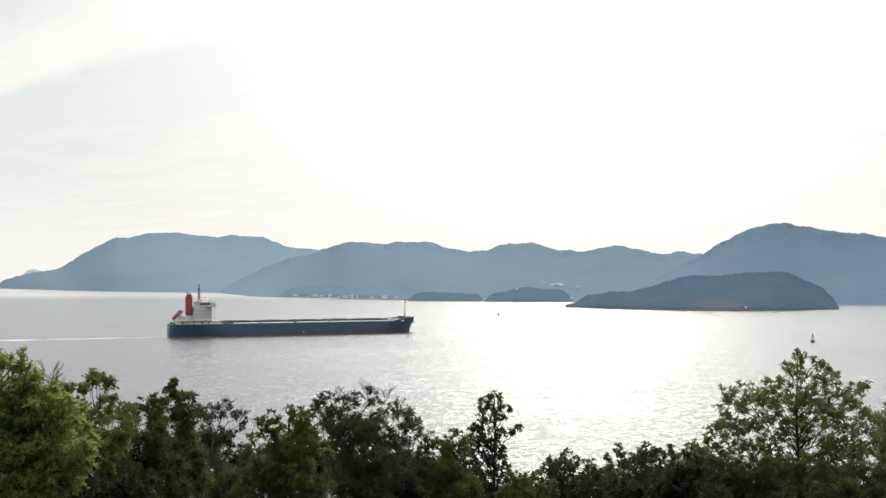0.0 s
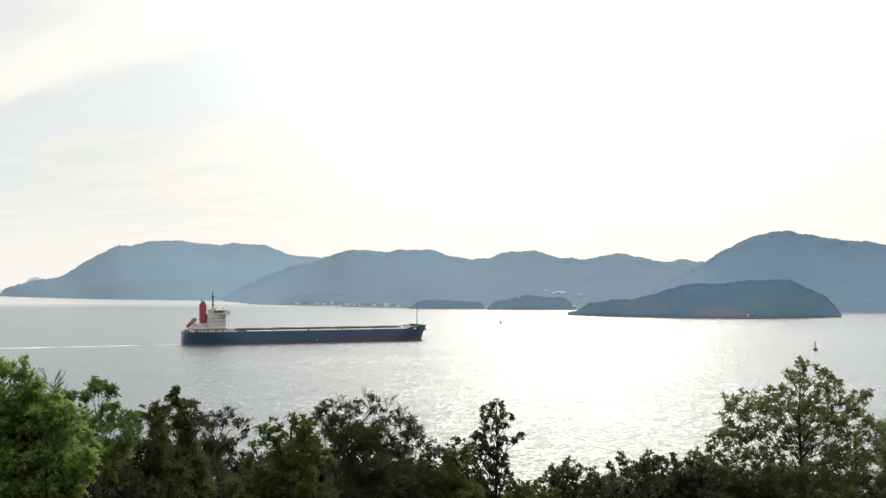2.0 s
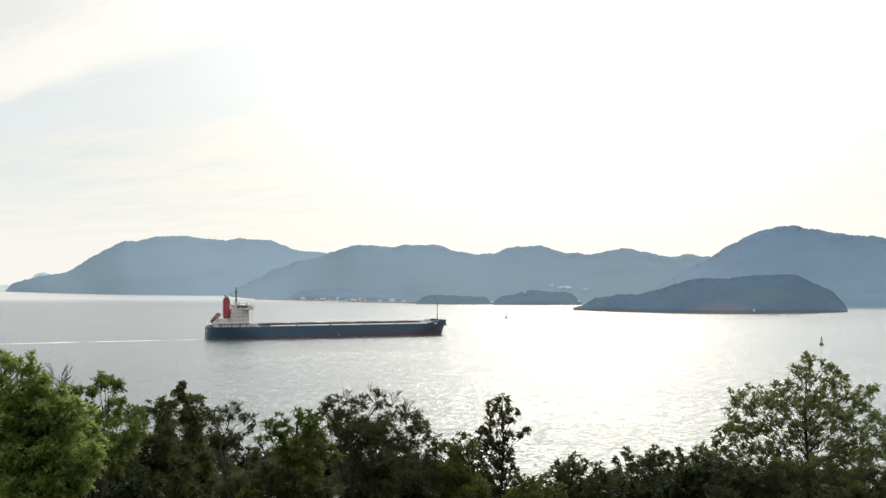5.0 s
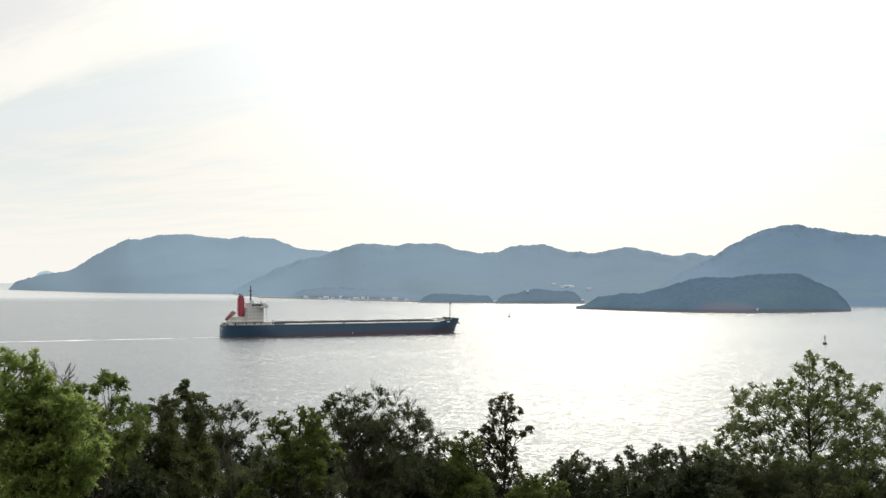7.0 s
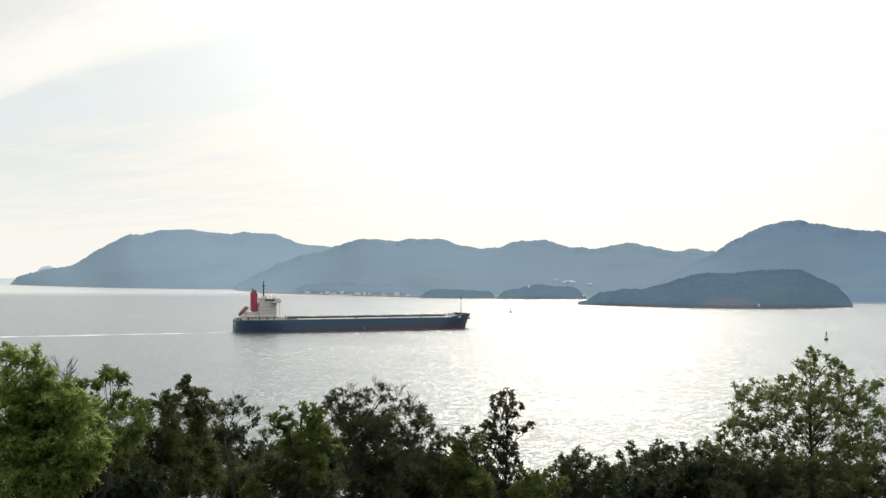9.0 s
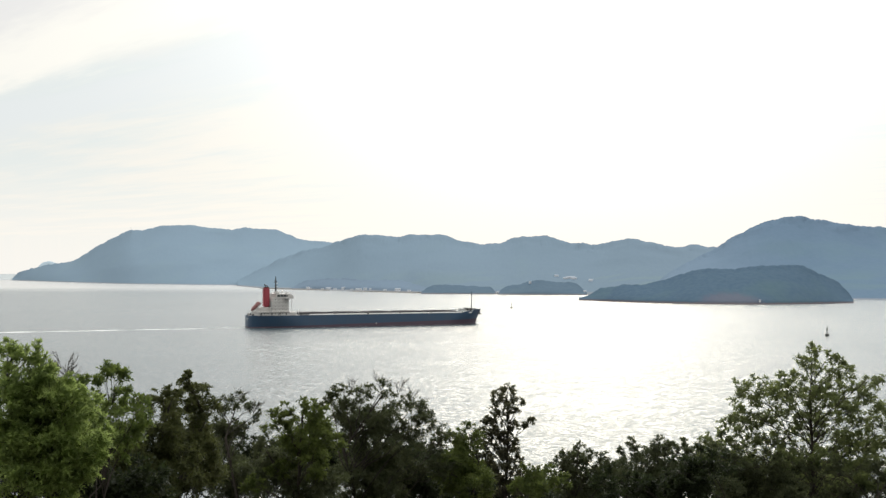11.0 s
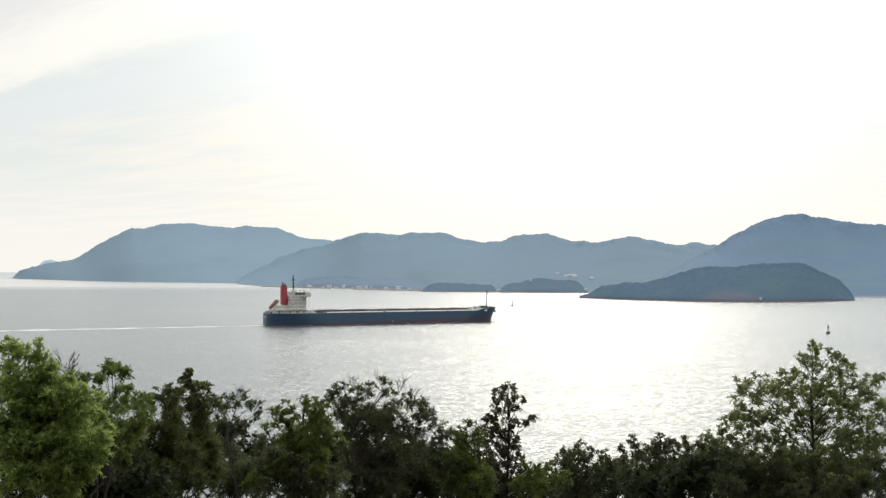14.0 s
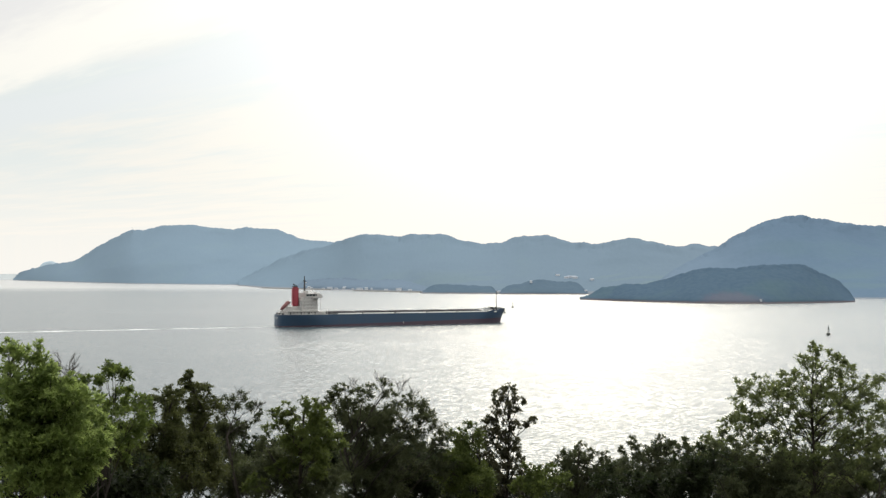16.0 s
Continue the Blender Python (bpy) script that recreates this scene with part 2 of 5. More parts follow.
LEAVES = {
    "bright": leaf_material("leaf_bright", (0.04, 0.07, 0.024), (0.23, 0.295, 0.10), (0.50, 0.62, 0.19), 0.6),
    "spray": leaf_material("leaf_spray", (0.036, 0.066, 0.02), (0.16, 0.21, 0.06), (0.28, 0.36, 0.08)),
    "umber": leaf_material("leaf_umber", (0.020, 0.027, 0.013), (0.098, 0.113, 0.041), (0.175, 0.195, 0.058)),
    "dark": leaf_material("leaf_dark", (0.022, 0.03, 0.017), (0.086, 0.10, 0.05), (0.15, 0.175, 0.07)),
    "olive": leaf_material("leaf_olive", (0.024, 0.04, 0.014), (0.13, 0.16, 0.045), (0.22, 0.28, 0.06)),
    "slender": leaf_material("leaf_slender", (0.04, 0.045, 0.03), (0.12, 0.118, 0.07), (0.18, 0.18, 0.08)),
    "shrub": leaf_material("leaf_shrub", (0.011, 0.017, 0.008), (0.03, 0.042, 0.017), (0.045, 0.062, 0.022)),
    "maple": leaf_material("leaf_maple", (0.03, 0.046, 0.021), (0.20, 0.235, 0.10), (0.38, 0.44, 0.15)),
}
HULL_BLUE = worn("hull_blue", (0.034, 0.071, 0.128), (0.06, 0.075, 0.10), 0.45, 0.12, grain=0.02, streaks=(1, 1, 0.15))
BOOT_RED = worn("boot_red", (0.080, 0.053, 0.076), (0.065, 0.053, 0.076), 0.6, 0.15, grain=0.02, streaks=(1, 1, 0.2), amount=0.6)
CREAM = worn("cream_paint", (0.51, 0.50, 0.49), (0.36, 0.33, 0.31), 0.5, 0.3, grain=0.01, streaks=(1, 1, 0.2), amount=0.5)
FUNNEL_RED = worn("funnel_red", (0.30, 0.042, 0.062), (0.25, 0.035, 0.045), 0.5, 0.3, grain=0.01, amount=0.4)
BOAT_RED = worn("boat_red", (0.22, 0.085, 0.085), (0.15, 0.07, 0.07), 0.45, 0.6, grain=0.01)
DECK_GREY = worn("deck_paint", (0.40, 0.42, 0.43), (0.26, 0.22, 0.20), 0.3, 0.15, grain=0.01, amount=0.6)
HATCH = worn("hatch_paint", (0.075, 0.075, 0.082), (0.07, 0.058, 0.058), 0.95, 0.2, grain=0.02, amount=0.7, gloss=0.05)
STEEL_DARK = worn("dark_steel", (0.045, 0.047, 0.05), (0.08, 0.05, 0.035), 0.6, 0.8, metal=0.2)
WHITE = worn("white_paint", (0.80, 0.80, 0.78), (0.5, 0.47, 0.42), 0.5, 0.5)
GLASS_DARK = material("wheelhouse_glass", lambda n: surface(n, (0.02, 0.03, 0.035), 0.08))
HOUSE_WALL = worn("house_plaster", (0.64, 0.67, 0.72), (0.48, 0.50, 0.53), 0.9, 0.2)
HOUSE_ROOF = worn("roof_tiles", (0.36, 0.40, 0.47), (0.27, 0.31, 0.36), 0.7, 0.3)
CONCRETE = worn("concrete", (0.25, 0.25, 0.25), (0.16, 0.16, 0.15), 0.9, 0.2, grain=0.02)
BUOY_PAINT = worn("buoy_paint", (0.05, 0.055, 0.05), (0.09, 0.06, 0.04), 0.5, 1.2)


# ---- small building tools ----
def mesh_of(name, bm, mat, smooth=False):
    data = bpy.data.meshes.new(name)
    bmesh.ops.recalc_face_normals(bm, faces=bm.faces)
    bm.to_mesh(data)
    bm.free()
    for m in mat if isinstance(mat, (list, tuple)) else (mat,):
        data.materials.append(m)
    if smooth:
        data.shade_smooth()
    return data


def mesh_from(name, verts, faces, mat, smooth=False):
    """A mesh out of numpy arrays: verts (n, 3), faces (m, 3 or 4)."""
    data = bpy.data.meshes.new(name)
    verts, faces = np.asarray(verts, np.float32), np.asarray(faces, np.int32)
    k = faces.shape[1]
    data.vertices.add(len(verts))
    data.vertices.foreach_set("co", verts.ravel())
    data.loops.add(faces.size)
    data.loops.foreach_set("vertex_index", faces.ravel())
    data.polygons.add(len(faces))
    data.polygons.foreach_set("loop_start", np.arange(0, faces.size, k, dtype=np.int32))
    data.update(calc_edges=True)
    data.materials.append(mat)
    if smooth:
        data.shade_smooth()
    return data


def part(name, bm, mat, parent, label="", smooth=False):
    ob = new(name, mesh_of(name, bm, mat, smooth) if isinstance(bm, bmesh.types.BMesh) else bm)
    ob.parent = parent
    return tagged(ob, label)


def box(bm, x0, x1, y0, y1, z0, z1, bevel=0.0, m=None):
    made = bmesh.ops.create_cube(bm, size=1.0)["verts"]
    for v in made:
        v.co = Vector(((x0 + x1) / 2 + v.co.x * (x1 - x0), (y0 + y1) / 2 + v.co.y * (y1 - y0), (z0 + z1) / 2 + v.co.z * (z1 - z0)))
    if bevel:
        edges = list({e for v in made for e in v.link_edges})
        made = list({v for f in bmesh.ops.bevel(bm, geom=edges, offset=bevel, segments=2, affect="EDGES")["faces"] for v in f.verts} | {v for v in made if v.is_valid})
    if m is not None:
        bmesh.ops.transform(bm, matrix=m, verts=made)
    return bm


def tube(bm, points, radii, sides=8):
    """A tapered round bar along the points."""
    rings = []
    for k, p in enumerate(points):
        p = Vector(p)
        ahead = Vector(points[min(k + 1, len(points) - 1)]) - Vector(points[max(k - 1, 0)])
        turn = ahead.to_track_quat("Z", "Y").to_matrix()
        r = radii[k] if isinstance(radii, (list, tuple)) else radii
        rings.append([bm.verts.new(p + turn @ Vector((r * math.cos(a), r * math.sin(a), 0))) for a in (2 * math.pi * s / sides for s in range(sides))])
    for a, b in zip(rings, rings[1:]):
        for s in range(sides):
            bm.faces.new((a[s], a[(s + 1) % sides], b[(s + 1) % sides], b[s]))
    bm.faces.new(rings[0][::-1])
    bm.faces.new(rings[-1])
    return bm


def base(name, m, label, category, group=""):
    """The empty at the foot of a thing."""
    ob = new(name)
    ob.empty_display_size = 0.5
    ob.matrix_world = m
    return tagged(ob, label, category, group)


def values(x, y, scale, octaves=4, seed=0.0):
    """Smooth value noise on arrays, about -1 to 1."""
    total, size = np.zeros_like(x), 1.0
    x, y = 0.82 * x + 0.57 * y, 0.82 * y - 0.57 * x
    for k in range(octaves):
        u, v = x / scale * 2 ** k + seed + 17.3 * k, y / scale * 2 ** k + 3.1 * seed - 9.7 * k
        iu, iv = np.floor(u), np.floor(v)
        fu, fv = u - iu, v - iv
        fu, fv = fu * fu * (3 - 2 * fu), fv * fv * (3 - 2 * fv)
        pick = lambda a, b: np.modf(np.abs(np.sin(a * 127.1 + b * 311.7) * 43758.5453))[0]
        total += size * ((pick(iu, iv) * (1 - fu) + pick(iu + 1, iv) * fu) * (1 - fv) + (pick(iu, iv + 1) * (1 - fu) + pick(iu + 1, iv + 1) * fu) * fv - 0.5) * 2
        size *= 0.5
    return total


def crowns(x, y, spread, seed=0.0):
    """Rounded tree crowns on a jittered lattice: 0 between them to 1 at their tops."""
    best = np.full_like(x, 9.0)
    cx, cy = np.floor(x / spread), np.floor(y / spread)
    for i in (-1, 0, 1):
        for j in (-1, 0, 1):
            a, b = cx + i, cy + j
            jx = np.modf(np.abs(np.sin(a * 12.9898 + b * 78.233 + seed) * 43758.5453))[0]
            jy = np.modf(np.abs(np.sin(a * 39.346 + b * 11.135 + seed) * 24634.6345))[0]
            best = np.minimum(best, np.hypot(x / spread - a - jx, y / spread - b - jy))
    return np.sqrt(np.clip(1 - best ** 2, 0, 1))


# ---- sea ----
def make_sea():
    xs = np.concatenate((np.linspace(-4800, -400, 12), np.linspace(-300, 300, 13), np.linspace(400, 4800, 12)))
    ys = np.concatenate((np.linspace(-700, 0, 5), np.linspace(60, 1200, 20), np.linspace(1300, 4960, 24)))
    gx, gy = np.meshgrid(xs, ys)
    verts = np.stack((gx.ravel(), gy.ravel(), np.zeros(gx.size)), 1)
    i = np.arange(gx.size).reshape(gx.shape)
    faces = np.stack((i[:-1, :-1].ravel(), i[:-1, 1:].ravel(), i[1:, 1:].ravel(), i[1:, :-1].ravel()), 1)
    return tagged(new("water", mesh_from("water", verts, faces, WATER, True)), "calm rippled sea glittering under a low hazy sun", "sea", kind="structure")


sea = make_sea()


def make_far_sea():
    """Outermost water, haze put into its colour, closes the sea against the sky."""
    bm = bmesh.new()
    rows = []
    for k in range(13):
        x = -4800 + 800 * k
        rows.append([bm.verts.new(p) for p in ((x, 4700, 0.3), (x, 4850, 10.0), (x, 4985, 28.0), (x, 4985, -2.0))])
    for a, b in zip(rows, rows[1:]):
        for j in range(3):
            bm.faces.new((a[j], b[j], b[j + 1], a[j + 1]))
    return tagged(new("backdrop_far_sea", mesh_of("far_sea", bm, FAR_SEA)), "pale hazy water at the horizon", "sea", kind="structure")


make_far_sea()


# ---- far land: each range follows its crest, its shore and the line of its ridge ----
HEADLAND = dict(
    crest=((-0.4283, -1.8), (-0.4212, 36), (-0.4028, 55.5), (-0.3958, 64.8), (-0.3703, 79.5), (-0.3617, 94.7), (-0.3487, 128.7),
         (-0.3378, 151.1), (-0.3238, 176.4), (-0.3129, 193.6), (-0.3021, 193.2), (-0.2859, 204.9), (-0.2566, 208.7), (-0.2317,
         196.4), (-0.2155, 192.7), (-0.2047, 197.3), (-0.1862, 192.5), (-0.1722, 187.9), (-0.1592, 169.4), (-0.1538, 157.3),
         (-0.1375, 146.8), (-0.1186, 142.3), (-0.0996, 118.3), (-0.078, 69.1)),
    shore=((-0.4283, 4587), (-0.3703, 3840), (-0.3162, 3440), (-0.235, 3175), (-0.1646, 3058), (-0.078, 3002)),
    back=((-0.4283, 4640), (-0.3703, 4150), (-0.3162, 3850), (-0.078, 3600)))

MIDDLE_RANGE = dict(
    crest=((-0.2106, 10.9), (-0.2025, 26.7), (-0.1862, 53.9), (-0.1646, 84.4), (-0.1429, 103.4), (-0.1186, 116.3), (-0.105, 129.4),
         (-0.0915, 138.3), (-0.0726, 132.7), (-0.0509, 130.7), (-0.0428, 134), (-0.0184, 136.1), (-0.0103, 135.1), (0.0032,
         120.7), (0.0249, 110.5), (0.0411, 112.2), (0.052, 120.8), (0.0655, 130.1), (0.0872, 130.1), (0.098, 121), (0.1088,
         111.3), (0.1278, 106.2), (0.144, 110.5), (0.1657, 123.1), (0.1819, 114.8), (0.1955, 104), (0.209, 98.5), (0.2252,
         105.3), (0.2469, 100.4), (0.2631, 86), (0.2848, 66.8)),
    shore=((-0.2106, 3058), (-0.1862, 2580), (-0.1213, 2359), (-0.0455, 2144), (-0.013, 2039), (0.1169, 1966), (0.2848, 1815)),
    back=((-0.2106, 3200), (-0.0915, 2660), (0.2848, 2330)))

EAST_MOUNTAIN = dict(
    crest=((0.1738, -4.3), (0.1873, 18.2), (0.2036, 40.8), (0.2198, 63.3), (0.2361, 82.4), (0.2496, 93.6), (0.2577, 106.0),
         (0.2685, 121.0), (0.274, 126.0), (0.2794, 136.0), (0.2956, 146.5), (0.3064, 153.5), (0.3173, 157.0), (0.3335, 155.0),
         (0.3389, 150.0), (0.3498, 151.0), (0.366, 144.5), (0.3822, 135.0), (0.3931, 132.5), (0.4147, 133.5), (0.431, 126.0),
         (0.4526, 114.6), (0.4959, 86.6), (0.5393, 36.3)),
    shore=((0.1738, 1855), (0.3768, 1668), (0.4245, 1651), (0.5393, 1635)),
    back=((0.1873, 2080), (0.5393, 2060)))

KNOLLS = dict(
    crest=((-0.1592, -0.9), (-0.1456, 17.7), (-0.1321, 22.9), (-0.1104, 24), (-0.0996, 20.3), (-0.078, 22.1), (-0.0563, 22.5),
         (-0.0428, 17.8), (-0.0265, 6)),
    shore=((-0.1592, 2540), (-0.1213, 2428), (-0.0265, 2156)),
    back=((-0.1592, 2590), (-0.1213, 2490), (-0.0265, 2270)))

LOW_SPUR = dict(
    crest=((0.3552, -2.9), (0.3768, 15.2), (0.3877, 23.2), (0.4039, 29.2), (0.4245, 33.2), (0.4526, 35.2), (0.4959, 17.2)),
    shore=((0.3552, 1702), (0.4245, 1685), (0.4959, 1668)),
    back=((0.3552, 1850), (0.4959, 1850)))

ISLET_WEST = dict(
    crest=((-0.0336, -1.1), (-0.0238, 10.0), (-0.0103, 14.6), (0.0032, 14.6), (0.0195, 13.5), (0.033, 9.1), (0.0379, -1.1)),
    shore=((-0.0336, 2014), (0.0379, 1989)),
    back=((-0.0336, 2090), (0.0379, 2090)))

ISLET_EAST = dict(
    crest=((0.0401, 0.2), (0.0466, 9.0), (0.0574, 18.4), (0.0682, 22.6), (0.0899, 23.5), (0.1088, 20.2), (0.1169, 14.6), (0.1256,
         1.3)),
    shore=((0.0401, 1966), (0.1256, 1943)),
    back=((0.0401, 2030), (0.1256, 2030)))

ISLAND = dict(
    crest=((0.1169, 0.8), (0.1256, 3.2), (0.1299, 7), (0.1386, 17.1), (0.1576, 23.8), (0.1765, 23.5), (0.1982, 28.5), (0.2144, 37.5), (0.2252, 43.0), (0.2469, 46.0), (0.2658, 45.0), (0.2794, 48.0), (0.2956, 50.0), (0.3173, 51.0), (0.3281, 50.3),
         (0.3389, 44), (0.3552, 34.0), (0.366, 24.8), (0.3741, 12.2), (0.379, -2.2)),
    shore=((0.1169, 1603), (0.1711, 1501), (0.2252, 1436), (0.2794, 1411), (0.3335, 1436), (0.379, 1488)),
    back=((0.1169, 1640), (0.1711, 1565), (0.2469, 1530), (0.2794, 1515), (0.3335, 1530), (0.379, 1560)))


def make_range(name, plan, mat, step, rows, canopy, spread, label, rise=1.3, plain=0.0, seed=1.0, rough=1.0, category="hill", drop=0.0):
    """A wooded range. Bearings are sideways per metre ahead; crest gives heights, shore and back the distances of foot and ridge."""
    bearing = lambda key: [p[0] for p in plan[key]]
    value = lambda key: [p[1] for p in plan[key]]
    a = np.arange(plan["crest"][0][0], plan["crest"][-1][0] + step / 2, step)
    top = np.interp(a, bearing("crest"), value("crest")) - drop
    foot, ridge = np.interp(a, bearing("shore"), value("shore")), np.interp(a, bearing("back"), value("back"))
    soften = lambda v, k: np.convolve(np.pad(v, k, "edge"), np.hanning(2 * k + 1) / np.hanning(2 * k + 1).sum(), "valid")
    top, foot, ridge = soften(top, 4), soften(foot, 30), soften(ridge, 60)
    t = np.linspace(-0.02, 1.7, rows)
    A, T = np.meshgrid(a, t)
    F, R, H = np.tile(foot, (rows, 1)), np.tile(ridge, (rows, 1)), np.tile(top, (rows, 1))
    D = F + (R - F) * T
    X, Y = A * D, D
    D = D + values(X, Y, 260.0, 3, seed) * 0.05 * (R - F) * np.clip(T * 3, 0, 1) * np.clip((1 - T) * 3, 0, 1)
    X, Y = A * D, D
    up = np.clip((T - plain) / (1 - plain), 0, 1) ** rise
    down = np.clip((T - 1.0) / 0.7, 0, 1)
    broad = soften(top, 14)
    H = broad + (H - broad) * np.clip(T, 0, 1) ** 4
    Z = np.maximum(H, 1.5) * (up * (1 - down ** 1.5))
    spurs = np.abs(values(X, Y * 0.5, 420.0, 4, seed + 5))
    Z *= 1 - 0.12 * rough * spurs * np.clip(4 * up * (1 - up), 0, 1)
    Z += 2.0 * np.clip(T / 0.03, 0, 1)
    wood = np.clip((T - max(plain * 0.6, 0.03)) / 0.04, 0, 1) * np.clip(Z / 6, 0, 1)
    wood *= 0.5 + 1.5 * np.clip((T - 0.86) / 0.1, 0, 1)
    Z += canopy * wood * (crowns(X, Y, spread, seed) - 0.92 + 0.5 * values(X, Y, spread * 4, 2, seed))
    Z[T < 0.005] = -3.0
    Z[-1] = -3.0
    Z[:, 0] = np.minimum(Z[:, 0], -1.0)
    Z[:, -1] = np.minimum(Z[:, -1], -1.0)
    verts = np.stack((X.ravel(), Y.ravel(), Z.ravel()), 1)
    i = np.arange(X.size).reshape(X.shape)
    faces = np.stack((i[:-1, :-1].ravel(), i[:-1, 1:].ravel(), i[1:, 1:].ravel(), i[1:, :-1].ravel()), 1)
    ob = new(name, mesh_from(name, verts, faces, mat, True))
    tagged(ob, label, category, kind="structure")
    return X, Y, Z


def seat(land, bearing, height):
    """The first spot uphill from the shore, on that bearing, where the land is that high."""
    X, Y, Z = land
    c = int(np.argmin(np.abs(X[4] / Y[4] - bearing)))
    r = int(np.argmax(Z[:, c] >= height))
    return float(X[r, c]), float(Y[r, c]), float(Z[r, c])


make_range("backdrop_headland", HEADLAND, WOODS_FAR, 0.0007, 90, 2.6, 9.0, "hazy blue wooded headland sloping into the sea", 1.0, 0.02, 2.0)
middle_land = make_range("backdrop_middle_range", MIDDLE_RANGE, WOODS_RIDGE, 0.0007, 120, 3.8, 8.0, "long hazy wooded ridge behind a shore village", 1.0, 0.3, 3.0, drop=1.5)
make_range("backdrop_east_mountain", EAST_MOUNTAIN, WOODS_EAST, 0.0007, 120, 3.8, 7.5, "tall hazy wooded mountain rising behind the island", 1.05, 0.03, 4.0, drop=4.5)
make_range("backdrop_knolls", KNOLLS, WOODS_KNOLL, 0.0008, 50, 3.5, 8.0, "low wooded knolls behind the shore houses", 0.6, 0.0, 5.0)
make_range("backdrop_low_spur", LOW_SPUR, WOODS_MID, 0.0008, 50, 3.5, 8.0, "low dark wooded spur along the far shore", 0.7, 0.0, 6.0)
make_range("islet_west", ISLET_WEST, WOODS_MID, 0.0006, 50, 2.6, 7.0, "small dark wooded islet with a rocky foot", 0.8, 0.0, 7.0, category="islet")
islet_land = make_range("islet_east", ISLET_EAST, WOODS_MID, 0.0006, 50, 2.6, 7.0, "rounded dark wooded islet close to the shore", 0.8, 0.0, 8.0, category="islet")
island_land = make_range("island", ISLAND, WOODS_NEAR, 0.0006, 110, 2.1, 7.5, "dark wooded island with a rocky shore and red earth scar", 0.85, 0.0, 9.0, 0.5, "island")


# ---- the wooded hillside below the camera ----
def ground_height(x, y):
    d = np.hypot(np.maximum(np.abs(x) - 25, 0) * 0.55, np.maximum(y, 0))
    z = np.interp(d, (0, 4, 6, 10, 30, 60, 120, 138, 170), (43, 42.9, 42, 39, 31, 21, 4, -1, -6))
    # steep unseen rise added behind the camera, keeps sky light off the trees
    return np.where(y < -3, z + (-3 - y) * 0.95, z)


def make_ground():
    xs, ys = np.arange(-320, 321, 4.0), np.concatenate((np.arange(-240, 0, 8.0), np.arange(0, 60, 1.5), np.arange(60, 180, 4.0)))
    gx, gy = np.meshgrid(xs, ys)
    gz = ground_height(gx, gy) + 0.25 * values(gx, gy, 9.0, 3, 2.0) * np.clip(np.hypot(gx, gy) / 8, 0, 1)
    verts = np.stack((gx.ravel(), gy.ravel(), gz.ravel()), 1)
    i = np.arange(gx.size).reshape(gx.shape)
    faces = np.stack((i[:-1, :-1].ravel(), i[:-1, 1:].ravel(), i[1:, 1:].ravel(), i[1:, :-1].ravel()), 1)
    return tagged(new("ground", mesh_from("ground", verts, faces, SOIL, True)), "wooded hillside with dark leaf litter, steep unseen rise added behind", "ground", kind="structure")


make_ground()

TREE_LABELS = {
    "bright": "broad-leaved tree with bright green soft foliage",
    "spray": "young light green tree with thin open sprays",
    "umber": "brownish green evergreen oak with dense foliage",
    "dark": "dark dense evergreen oak with bare twigs on top",
    "olive": "rounded yellow-green broad-leaved tree on the slope",
    "slender": "slender dark tree standing above the other crowns",
    "shrub": "low dark evergreen thicket under the taller trees",
    "maple": "tall open green tree with airy layered branches",
}
LEAF = {"bright": (0.056, 0.02), "spray": (0.06, 0.022), "umber": (0.06, 0.028), "dark": (0.058, 0.026), "olive": (0.062, 0.028), "slender": (0.064, 0.03), "maple": (0.058, 0.026), "shrub": (0.085, 0.045)}
FULL = {"bright": 0.72, "spray": 0.5, "umber": 0.55, "dark": 0.45, "olive": 0.65, "slender": 0.26, "maple": 0.37, "shrub": 0.40}
GROW = {"bright": 0.96, "maple": 0.98, "slender": 0.9, "spray": 0.85, "shrub": 1.2, "olive": 0.87, "umber": 0.85, "dark": 0.82}
FILL = {"maple": 0.45, "slender": 0.25, "dark": 1.3, "umber": 1.4, "spray": 0.2, "bright": 1.5, "olive": 1.2, "shrub": 1.5}
dice = np.random.default_rng(7)


def unit_rows(v):
    return v / (np.linalg.norm(v, axis=-1, keepdims=True) + 1e-6)


